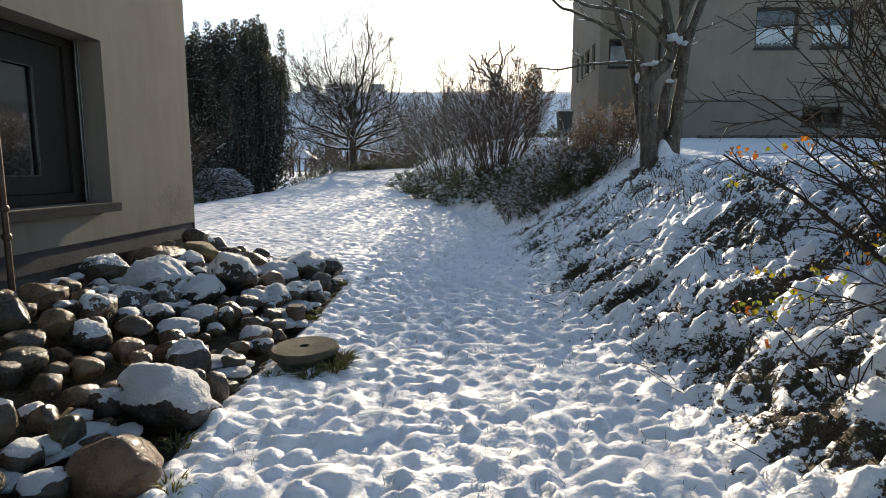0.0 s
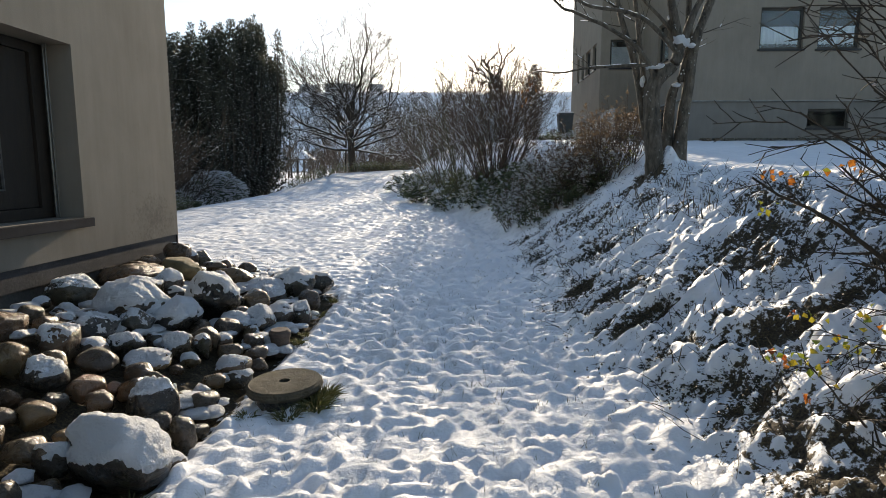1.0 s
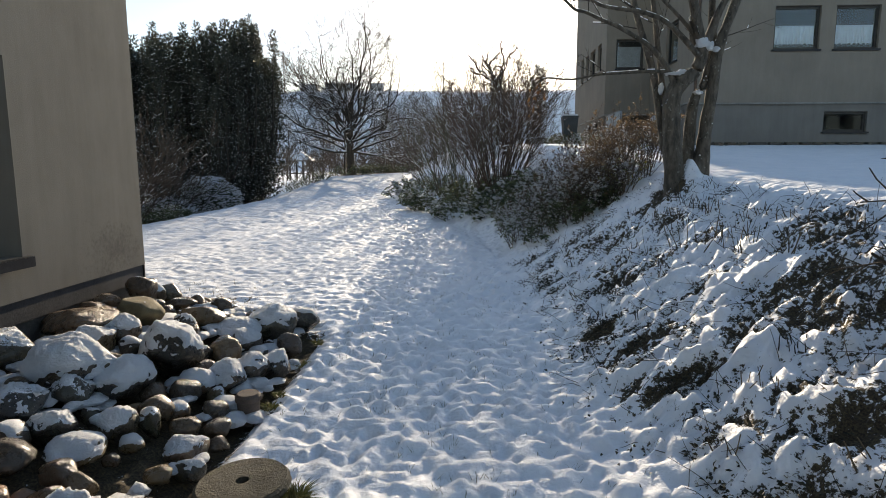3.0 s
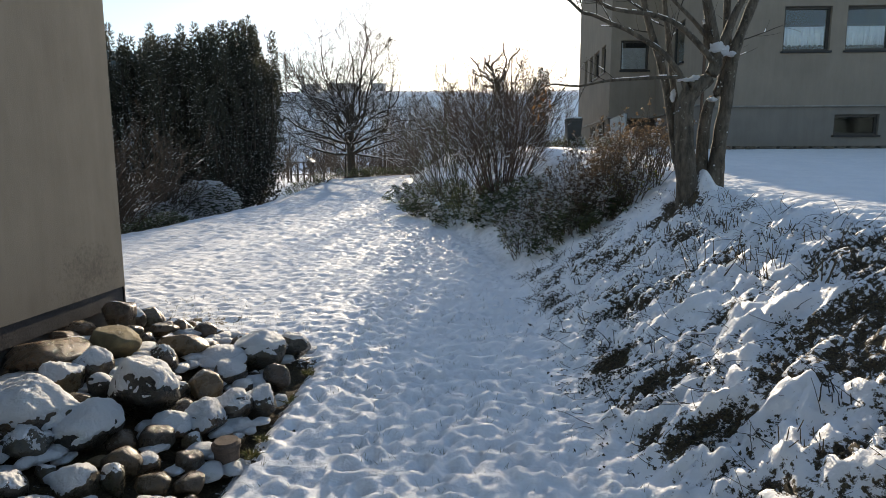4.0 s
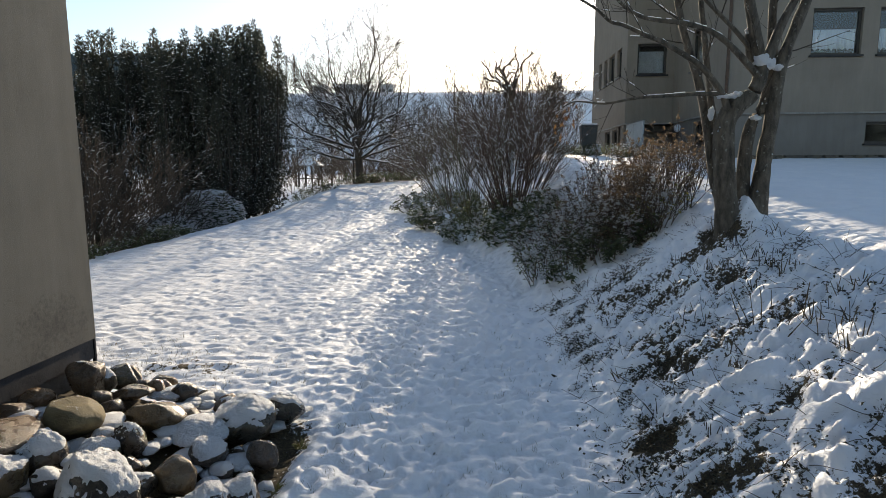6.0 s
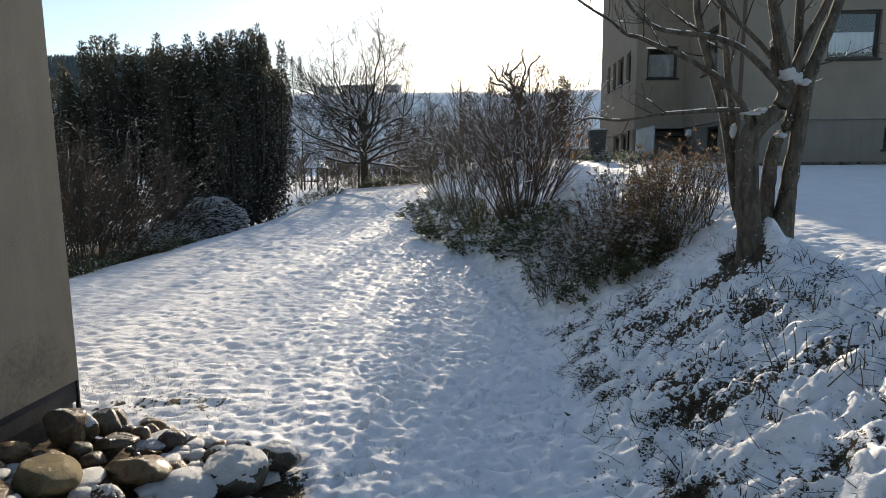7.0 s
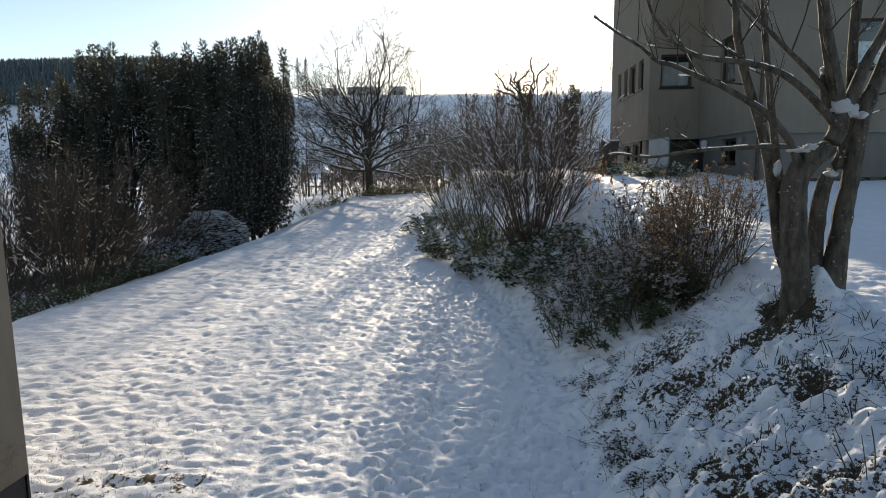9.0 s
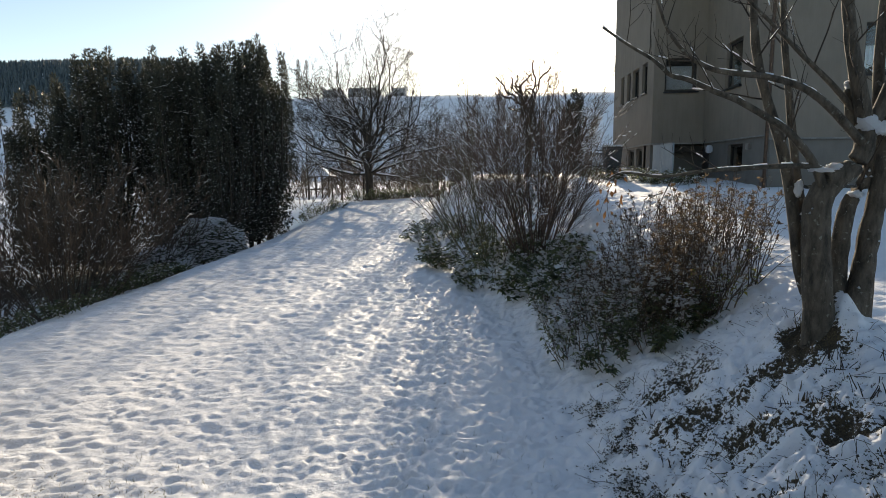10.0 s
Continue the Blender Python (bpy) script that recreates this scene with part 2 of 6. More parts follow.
M_MOSSY_ROCK = rock_material("mossy_boulder", (0.10, 0.095, 0.06), (0.26, 0.24, 0.16), 0.7, -0.25, (0.7, 0.9))
M_BARE_ROCK = rock_material("bare_boulder", (0.016, 0.014, 0.0105), (0.072, 0.060, 0.046), 0.3, -1.0)
M_BARE_WARM = rock_material("bare_brown_boulder", (0.038, 0.027, 0.018), (0.135, 0.096, 0.065), 0.12, -1.0)
M_TERRACOTTA = mottled("terracotta", (0.075, 0.05, 0.038), (0.15, 0.108, 0.082), 9.0, 0.75, 0.3, 0.004)
M_BARK = bark_material("tree_bark", (0.036, 0.030, 0.023), (0.15, 0.127, 0.098), 14.0, 0.55)
M_BARK_DARK = bark_material("dark_bark", (0.028, 0.022, 0.017), (0.075, 0.06, 0.046), 8.0)
M_TWIG = bark_material("twig_bark", (0.065, 0.046, 0.032), (0.18, 0.128, 0.088), 14.0, rough=0.5)
M_TWIG_RED = bark_material("reddish_twigs", (0.06, 0.038, 0.028), (0.16, 0.10, 0.07), 14.0, rough=0.5)
M_TWIG_GREEN = bark_material("greenish_twigs", (0.065, 0.062, 0.034), (0.17, 0.155, 0.09), 14.0, rough=0.5)
M_TWIG_DARK = bark_material("dark_twigs", (0.04, 0.027, 0.018), (0.11, 0.075, 0.05), 14.0, rough=0.6)
M_STALK = bark_material("dry_stalks", (0.07, 0.05, 0.03), (0.20, 0.15, 0.09), 14.0)
M_YEW = leafy("conifer_needles", (0.024, 0.028, 0.022), (0.085, 0.086, 0.060), 0.42, 0.35)
M_EVERGREEN = leafy("evergreen_leaves", (0.045, 0.062, 0.034), (0.19, 0.21, 0.10), 0.35, 0.5)
M_DRYLEAF = leafy("dry_leaves", (0.075, 0.055, 0.038), (0.26, 0.18, 0.11), 0.5, 0.5)
M_CURLED = leafy("curled_leaves", (0.12, 0.055, 0.025), (0.30, 0.16, 0.07), 0.55, 0.4)
M_ORANGE = leafy("autumn_leaves", (0.30, 0.07, 0.018), (0.42, 0.17, 0.03), 0.5, 0.45)
M_YELLOW = leafy("yellow_green_leaves", (0.36, 0.28, 0.03), (0.11, 0.18, 0.025), 0.5, 0.45)
M_GRASS = leafy("grass_blades", (0.06, 0.075, 0.02), (0.19, 0.17, 0.07), 0.5, 0.3)
# far spruces: blue-grey tint stands in for the haze of distance
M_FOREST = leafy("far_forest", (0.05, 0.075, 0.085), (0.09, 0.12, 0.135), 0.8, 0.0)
# walls of the distant houses: greyed and blued in the colour to suggest haze
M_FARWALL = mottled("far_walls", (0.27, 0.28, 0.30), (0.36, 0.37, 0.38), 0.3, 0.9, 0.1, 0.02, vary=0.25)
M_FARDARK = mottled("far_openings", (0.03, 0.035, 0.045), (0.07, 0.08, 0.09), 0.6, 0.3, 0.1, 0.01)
M_PLASTIC = mottled("bin_plastic", (0.02, 0.024, 0.026), (0.04, 0.045, 0.048), 5.0, 0.5, 0.1, 0.004)


# ---------- mesh helpers ----------
def mesh_ob(name, verts, faces, material, parent=None, label="", smooth=False):
    me = bpy.data.meshes.new(name)
    me.from_pydata([tuple(v) for v in verts], [], faces)
    me.materials.append(material)
    if smooth:
        me.shade_smooth()
    ob = new(name, me)
    if parent is not None:
        ob.parent = parent
    if label:
        ob["label"] = label
    if name in ("branchwork", "thicket", "foliage", "snow_cover", "snow_clump"):
        ob["kind"] = "stuff"                           # too fine to pick apart
    return ob


def part(name, bm, material, parent=None, label="", smooth=False):
    """Links a bmesh as one mesh object under a thing or a part."""
    me = bpy.data.meshes.new(name)
    bmesh.ops.recalc_face_normals(bm, faces=bm.faces)
    bm.to_mesh(me)
    bm.free()
    me.materials.append(material)
    if smooth:
        me.shade_smooth()
    ob = new(name, me)
    if parent is not None:
        ob.parent = parent
    if label:
        ob["label"] = label
    return ob


def box(bm, x0, y0, z0, x1, y1, z1, bevel=0.0):
    b = bmesh.new()
    r = bmesh.ops.create_cube(b, size=1.0)
    for v in r["verts"]:
        v.co = Vector(((x0 + x1) / 2 + v.co.x * (x1 - x0), (y0 + y1) / 2 + v.co.y * (y1 - y0), (z0 + z1) / 2 + v.co.z * (z1 - z0)))
    if bevel:
        bmesh.ops.bevel(b, geom=b.edges[:], offset=bevel, segments=2, affect="EDGES")
    tmp = bpy.data.meshes.new("tmp")
    b.to_mesh(tmp)
    b.free()
    bm.from_mesh(tmp)
    bpy.data.meshes.remove(tmp)
    return bm


def boxes(*dims, bevel=0.0):
    bm = bmesh.new()
    for d in dims:
        box(bm, *d, bevel=bevel)
    return bm


def tube(V, F, pts, rad, n=5, cap=False):
    """Adds a tapered tube along a polyline to the vertex and face lists."""
    k = len(pts)
    start = len(V)
    up = Vector((0.31, 0.17, 0.93))
    for i in range(k):
        d = (pts[min(i + 1, k - 1)] - pts[max(i - 1, 0)])
        if d.length < 1e-9:
            d = Vector((0, 0, 1))
        d.normalize()
        ref = up if abs(d.dot(up)) < 0.95 else Vector((1, 0, 0))
        a = d.cross(ref).normalized()
        b = d.cross(a)
        for j in range(n):
            w = 2 * math.pi * j / n
            V.append(pts[i] + (a * math.cos(w) + b * math.sin(w)) * rad[i])
    for i in range(k - 1):
        for j in range(n):
            p, q = start + i * n + j, start + i * n + (j + 1) % n
            F.append((p, q, q + n, p + n))
    if cap:
        F.append(tuple(start + (k - 1) * n + j for j in range(n)))
        F.append(tuple(start + n - 1 - j for j in range(n)))


def ridge(V, F, pts, rad, rng, cover=0.6):
    """Snow lying along the upper side of a limb, in broken stretches."""
    for i in range(len(pts) - 1):
        d = pts[i + 1] - pts[i]
        L = d.length
        if L < 1e-6 or abs(d.z) / L > 0.8 or rng.random() > cover:
            continue
        s = Vector((d.y, -d.x, 0))
        if s.length < 1e-6:
            continue
        s.normalize()
        up = Vector((0, 0, 1))
        r0, r1 = rad[i], rad[i + 1]
        w0, w1 = max(r0 * 0.85, 0.006), max(r1 * 0.85, 0.005)
        h0, h1 = max(r0 * 0.9, 0.012) * rng.uniform(0.8, 1.5), max(r1 * 0.9, 0.012) * rng.uniform(0.8, 1.5)
        a, b = pts[i] + up * r0 * 0.6, pts[i + 1] + up * r1 * 0.6
        k = len(V)
        V.extend([a - s * w0, a + s * w0, a + up * h0 + up * r0 * 0.3, b - s * w1, b + s * w1, b + up * h1 + up * r1 * 0.3])
        F.extend([(k, k + 2, k + 5, k + 3), (k + 2, k + 1, k + 4, k + 5), (k, k + 1, k + 2), (k + 4, k + 3, k + 5), (k + 1, k, k + 3, k + 4)])


def rand_dir(rng):
    z = rng.uniform(-1, 1)
    w = rng.uniform(0, 2 * math.pi)
    s = math.sqrt(1 - z * z)
    return Vector((s * math.cos(w), s * math.sin(w), z))


def limb(rng, p, d, length, r0, r1, n, wobble, lift):
    """A wandering limb: points and radii."""
    pts, rad = [p.copy()], [r0]
    d = d.normalized()
    for i in range(n):
        d = (d + rand_dir(rng) * wobble + Vector((0, 0, lift))).normalized()
        p = p + d * (length / n)
        pts.append(p.copy())
        rad.append(r0 + (r1 - r0) * (i + 1) / n)
    return pts, rad


def grow(rng, out, pts, rad, level, spec):
    """Adds children along a limb, level by level. spec rows: count, length, spread, wobble, lift, first share, segments."""
    out.append((level, pts, rad))
    if level >= len(spec):
        return
    cnt, length, spread, wobble, lift, first, seg = spec[level]
    k = len(pts) - 1
    for c in range(cnt):
        s = (first + (1 - first) * (c + rng.random()) / cnt) * k
        i = min(int(s), k - 1)
        f = s - i
        p = pts[i].lerp(pts[i + 1], f)
        r = rad[i] + (rad[i + 1] - rad[i]) * f
        d = (pts[i + 1] - pts[i]).normalized()
        side = rand_dir(rng)
        side = side - d * side.dot(d)
        if side.length < 1e-3:
            continue
        side.normalize()
        a = radians(spread * rng.uniform(0.6, 1.3))
        nd = d * math.cos(a) + side * math.sin(a)
        L = length * rng.uniform(0.6, 1.25) * (1.0 - 0.45 * s / k)
        q, w = limb(rng, p, nd, L, max(r * 0.62, 0.0028), max(r * 0.18, 0.0016), seg, wobble, lift)
        grow(rng, out, q, w, level + 1, spec)


def woody(name, limbs, material, parent, rng, snow=0.0, sides=(7, 5, 4, 3, 3), thick=0.0, snow_min=0.0):
    """Branches of one plant as one part, and the snow that lies on them as another."""
    V, F, SV, SF = [], [], [], []
    for level, pts, rad in limbs:
        r = [max(q, thick) for q in rad]
        tube(V, F, pts, r, sides[min(level, len(sides) - 1)])
        if snow and r[0] >= snow_min:
            ridge(SV, SF, pts, r, rng, snow)
    ob = mesh_ob(name, V, F, material, parent, smooth=True)
    if SV:
        mesh_ob("snow_cover", SV, SF, M_SNOW_TWIG, parent, "white snow lying on the branches")
    return ob


def leaf(V, F, p, d, n, length, width, fold=0.15):
    """A pointed leaf: four faces round a midrib."""
    d = d.normalized()
    s = d.cross(n)
    if s.length < 1e-4:
        s = Vector((1, 0, 0))
    s.normalize()
    u = s.cross(d)
    k = len(V)
    V.extend([p, p + d * length * 0.45 + s * width * 0.5 + u * fold * width, p + d * length - u * fold * length * 0.6,
              p + d * length * 0.45 - s * width * 0.5 + u * fold * width, p + d * length * 0.5])
    F.extend([(k, k + 1, k + 4), (k + 1, k + 2, k + 4), (k + 2, k + 3, k + 4), (k + 3, k, k + 4)])


def blob(V, F, p, r, rng, flat=0.55):
    """A small uneven lump of snow: an octahedron-like drop."""
    k = len(V)
    n = 4
    V.append(p + Vector((0, 0, r * flat * rng.uniform(0.8, 1.3))))
    for j in range(n):
        w = 2 * math.pi * j / n + rng.random() * 0.6
        q = r * rng.uniform(0.7, 1.2)
        V.append(p + Vector((math.cos(w) * q, math.sin(w) * q, r * rng.uniform(-0.15, 0.12))))
    V.append(p - Vector((0, 0, r * 0.3)))
    for j in range(n):
        a, b = k + 1 + j, k + 1 + (j + 1) % n
        F.append((k, a, b))
        F.append((k + n + 1, b, a))


# ---------- the lie of the land ----------
def fade(t):
    return t * t * (3 - 2 * t)


def vnoise(x, y, seed):
    """Smooth value noise in [-1, 1] on arrays."""
    xi, yi = np.floor(x).astype(np.int64), np.floor(y).astype(np.int64)
    fx, fy = fade(x - xi), fade(y - yi)

    def h(i, j):
        n = (i * 374761393 + j * 668265263 + seed * 1442695041) & 0xFFFFFFFF
        n = ((n ^ (n >> 13)) * 1274126177) & 0xFFFFFFFF
        n = (n ^ (n >> 16)) & 0xFFFF
        return n / 32767.5 - 1.0
    a = h(xi, yi) * (1 - fx) + h(xi + 1, yi) * fx
    b = h(xi, yi + 1) * (1 - fx) + h(xi + 1, yi + 1) * fx
    return a * (1 - fy) + b * fy


def toe(y):
    """Where the right-hand bank begins."""
    return np.interp(y, [4, 6, 8, 13, 15, 22, 30, 40], [1.95, 1.8, 1.4, 1.3, 1.1, -0.5, -2.0, -3.0])


def lie(x, y):
    """Smooth height of the ground, on arrays."""
    x, y = np.asarray(x, float), np.asarray(y, float)
    lawn = np.interp(y, [-20, 5, 8, 12, 16, 20, 24, 28, 32, 36, 40, 44, 50, 60, 90, 120, 150, 200, 235, 320, 520, 1000, 2500],
                     [-0.05, -0.03, 0, 0.1, 0.22, 0.36, 0.49, 0.68, 0.98, 1.28, 1.5, 1.35, 0.85, 0.4, 0.6, 1.4, 3.2, 20, 22.5, 26, 34, 55, 60])
    lawn = lawn - 0.055 * np.clip(-4.0 - x, 0, 5) * np.clip((y - 18) / 14, 0, 1) * np.clip((52 - y) / 10, 0, 1)
    edge = np.interp(y, [5, 10, 16, 27, 36, 60], [-10, -9.0, -8.4, -8.2, -8.0, -12])
    lawn = lawn - 1.6 * fade(np.clip((edge + 0.6 - x) / 5.0, 0, 1)) * np.clip((50 - y) / 8, 0, 1)
    t = toe(y)
    top = np.interp(y, [9, 12, 23, 28, 45, 70], [1.5, 1.6, 2.5, 2.75, 2.75, 0.0])
    rise = 0.62 * (x - t)
    gap = np.maximum(top - lawn, 0)
    lift = np.where(rise > 0.12, rise, np.where(rise < -0.12, 0.0, (rise + 0.12) ** 2 / 0.48))     # eased toe
    k = 0.28
    h = np.clip(0.5 + 0.5 * (gap - lift) / k, 0, 1)
    soft = np.clip(gap * (1 - h) + lift * h - k * h * (1 - h), 0, None)                              # eased shoulder
    hill = 150.0 * fade(np.clip((y - 450) / 700, 0, 1)) * fade(np.clip((-x - 120) / 520, 0, 1))
    slope = 7.6 * np.interp(y, [140, 165, 200, 260, 500], [0, 0.3, 1, 1, 0.4]) * fade(np.clip((x + 115) / 35, 0, 1)) * fade(np.clip((75 - x) / 40, 0, 1))
    return lawn + np.where(gap > 0.02, soft, 0) + hill + slope


def at(x, y):
    return float(lie(x, y))


def graded(lo, hi, a, b, fine, up, down, fast, far):
    """Grid lines: evenly fine between a and b, then wider (by up and down), and ever wider once far away."""
    out, s, p = [], fine, b
    while p < hi:
        out.append(p)
        s *= up if p - b < far else fast
        p += s
    low, s, p = [], fine, a
    while True:
        s *= down if a - p < far else fast
        p -= s
        if p <= lo:
            break
        low.append(p)
    return np.array([lo] + low[::-1] + list(np.arange(a, b, fine)) + out + [hi])


def cells(x, y, seed):
    """Distance to the nearest of scattered points, one a unit cell, and that point's own number in 0..1."""
    xi, yi = np.floor(x).astype(np.int64), np.floor(y).astype(np.int64)
    best, own = np.full(x.shape, 9.0), np.zeros(x.shape)

    def h(i, j, k):
        n = (i * 374761393 + j * 668265263 + (seed * 7 + k) * 1442695041) & 0xFFFFFFFF
        n = ((n ^ (n >> 13)) * 1274126177) & 0xFFFFFFFF
        return ((n ^ (n >> 16)) & 0xFFFF) / 65535.0
    for i in (-1, 0, 1):
        for j in (-1, 0, 1):
            px, py = xi + i + h(xi + i, yi + j, 1), yi + j + h(xi + i, yi + j, 2)
            d = np.hypot(px - x, py - y)
            own = np.where(d < best, h(xi + i, yi + j, 3), own)
            best = np.minimum(best, d)
    return best, own


def build_ground():
    gx = graded(-1600, 1600, -2.4, 3.3, 0.031, 1.025, 1.0075, 1.08, 6.5)
    gy = graded(-60, 2400, 3.7, 11.0, 0.031, 1.0052, 1.15, 1.06, 27.0)
    X, Y = np.meshgrid(gx, gy)
    Z = lie(X, Y)
    dx = np.interp(X, gx[:-1], np.diff(gx))
    dy = np.interp(Y, gy[:-1], np.diff(gy))
    step = np.maximum(dx, dy)
    near = np.clip(1.0 - (step - 0.05) / 0.30, 0, 1)          # how much fine relief the grid can carry
    t = toe(Y)
    bank = fade(np.clip((X - t + 0.25) / 0.7, 0, 1)) * np.clip((14.0 - Y) / 1.5, 0, 1) * fade(np.clip((4.3 - X) / 0.8, 0, 1))
    # trodden lawn: close by creased mounds, farther off a smooth cover with many shallow dents
    wx, wy = X + 0.05 * vnoise(X * 4.5, Y * 4.5, 5), Y + 0.05 * vnoise(X * 4.5, Y * 4.5, 6)
    close = 1 - fade(np.clip((Y - 5.2 - 0.5 * vnoise(X / 0.9, Y / 0.9, 16)) / 2.6, 0, 1))
    lumps = np.abs(vnoise(wx / 0.13, wy / 0.105, 11)) + 0.45 * np.abs(vnoise(wx / 0.075, wy / 0.065, 12)) + 0.3 * vnoise(wx / 0.32, wy / 0.26, 15) - 0.45
    d1, o1 = cells(wx / 0.085, wy / 0.075, 41)
    d2, o2 = cells(wx / 0.14, wy / 0.12, 42)
    dents = 0.018 * o1 * np.exp(-(d1 / 0.40) ** 2.2) + 0.024 * o2 * np.exp(-(d2 / 0.30) ** 2.2)
    swell = vnoise(X / 1.3, Y / 1.1, 14)
    soft = vnoise(wx / 0.24, wy / 0.19, 17)
    carry = np.clip(1.0 - (step - 0.11) / 0.16, 0, 1) * (1 - 0.55 * np.clip((X - 3.7) / 0.8, 0, 1))
    ripple = vnoise(wx / 0.095, wy / 0.062, 26) + 0.7 * vnoise(wx / 0.13, wy / 0.085, 27) - 0.8 * np.clip(vnoise(wx / 0.11, wy / 0.08, 28) - 0.1, 0, 1)
    mounds = np.abs(vnoise(wx / 0.10, wy / 0.085, 29)) + 0.5 * np.abs(vnoise(wx / 0.055, wy / 0.05, 30))
    relief = close * (0.040 * lumps + 0.045 * (mounds - 0.4) - 0.08 * dents) + (1 - close) * (0.010 * soft + 0.0145 * ripple - dents)
    strip = fade(np.clip((X + 1.0 + 0.04 * (Y - 8)) / 0.6, 0, 1)) * np.clip((22 - Y) / 5, 0, 1)
    relief = relief * (1 + 1.1 * strip * (1 - close))
    d5, o5 = cells(wx / 0.36, wy / 0.34, 45)
    d6, o6 = cells(wx / 0.27, wy / 0.25, 46)
    rolling = np.clip((Y - 13) / 6, 0, 1) * np.clip((46 - Y) / 6, 0, 1) * np.clip(1.0 - (step - 0.17) / 0.2, 0, 1)
    rolling = rolling * (0.018 * vnoise(X / 0.6, Y / 0.55, 18) - 0.045 * o5 * np.exp(-(d5 / 0.34) ** 2) - 0.035 * o6 * np.exp(-(d6 / 0.36) ** 2))
    Z = Z + (1 - bank) * (carry * relief + near * 0.016 * swell + rolling)
    # cut-back plants and leaf litter under the snow of the bank
    d3, o3 = cells(wx / 0.34, wy / 0.30, 43)
    clump = 0.7 * vnoise(wx / 0.30, wy / 0.26, 21) + 0.5 * vnoise(wx / 0.15, wy / 0.13, 22) + 1.1 * o3 * np.exp(-(d3 / 0.38) ** 2) - 0.3
    fine = np.abs(vnoise(wx / 0.10, wy / 0.09, 23)) + 0.5 * np.abs(vnoise(wx / 0.05, wy / 0.05, 24)) - 0.45
    Z = Z + near * bank * (0.070 * clump + 0.095 * fine)
    # a paw trail that bends along the lawn
    rng = random.Random(4)
    prints = []
    y = 7.6
    while y < 23.5:
        x = float(np.interp(y, [7.6, 9.5, 11.4, 12.3, 13.2, 14.6, 16.5, 19.1, 23.5], [-0.86, -0.74, -0.58, -0.47, -0.35, -0.34, -0.64, -1.4, -2.6]))
        prints.append((x + rng.uniform(-0.07, 0.07), y, rng.uniform(0.04, 0.055), rng.uniform(0.05, 0.085)))
        y += rng.uniform(0.16, 0.34)
    for k in range(230):                                         # and many single ones beside it
        y = rng.uniform(6.8, 19)
        prints.append((rng.gauss(0.1, 0.62) - 0.05 * (y - 8), y, rng.uniform(0.028, 0.05), rng.uniform(0.02, 0.062)))
    pits = 0 * X
    for px, py, r, dep in prints:
        i0, i1 = np.searchsorted(gx, px - 3 * r), np.searchsorted(gx, px + 3 * r)
        j0, j1 = np.searchsorted(gy, py - 4 * r), np.searchsorted(gy, py + 4 * r)
        if i1 <= i0 or j1 <= j0:
            continue
        sx, sy = X[j0:j1, i0:i1] - px, (Y[j0:j1, i0:i1] - py) * 0.8
        q = (sx * sx + sy * sy) / (r * r)
        pits[j0:j1, i0:i1] += np.exp(-q ** 1.5) * (dep > 0.05)
        Z[j0:j1, i0:i1] += dep * (-np.exp(-q ** 1.5) + 0.25 * np.exp(-((np.sqrt(q) - 1.5) ** 2) * 4))
    # snow blown up between the stems of the tree
    Z = Z + 0.36 * np.exp(-(((X - 3.66) / 0.13) ** 2 + ((Y - 12.18) / 0.22) ** 2)) + 0.10 * np.exp(-(((X - 3.75) / 0.35) ** 2 + ((Y - 11.9) / 0.25) ** 2))
    # stones lie in a shallow bed beside the house
    inbed = fade(np.clip((-0.85 - X) / 0.25, 0, 1)) * fade(np.clip((9.9 - Y) / 0.6, 0, 1)) * (Y > -3)
    Z = Z + inbed * (X > -9) * (-0.12 + 0.25 * np.clip(-1 - X, 0, 1.8))
    # broken cover: thickest at the toe of the bank, thin holes round the plants higher up
    bare = 0.10 + 0.0 * X
    band = np.clip(1 - np.abs(X - t - 0.42) / 0.62, 0, 1) * np.clip((14.2 - Y) / 2, 0, 1)
    patchy = np.clip(0.5 + 1.1 * vnoise(wx / 0.17, wy / 0.14, 31), 0, 1) * np.clip(0.75 + 0.8 * vnoise(X / 0.5, Y / 0.45, 32), 0.2, 1)
    tuft = np.clip(0.15 + 1.5 * vnoise(wx / 0.42, wy / 0.36, 36), 0, 1)
    low = np.clip((8.2 - Y) / 2, 0, 1)
    # low spots get more soil colour, partly for the shade between leaf clumps
    bare = bare + bank * (0.185 + 0.08 * low - (0.26 + 0.12 * low) * fine - 0.06 * clump + 0.07 * patchy + 0.28 * tuft) + band * (0.12 * patchy - 0.18 * fine + 0.03)
    foot = np.clip((0.50 - np.hypot(X - 3.36, Y - 11.98)) / 0.4, 0, 1) * (X < 3.6)
    bare = bare + 0.20 * foot
    # worn patches of lawn by the house corner
    worn = np.clip(1 - np.hypot((X + 3.3) / 2.4, (Y - 10.7) / 1.4), 0, 1) + 0.9 * np.clip(1 - np.hypot((X + 8.7) / 0.7, (Y - 29.5) / 2.2), 0, 1)
    bare = bare + worn * (0.20 + 0.42 * vnoise(X / 0.075, Y / 0.06, 33) + 0.26 * vnoise(X / 0.34, Y / 0.22, 34))
    # hollows between mounds, paw prints and dents turn towards soil colour too
    bare = bare + np.clip(-lumps - 0.30, 0, 1) * 0.8 * close * (1 - bank)
    bare = bare + 0.36 * pits + (1 - close) * (1 - bank) * 9.0 * np.clip(dents - 0.013, 0, 0.03) * np.clip((22 - Y) / 6, 0, 1)
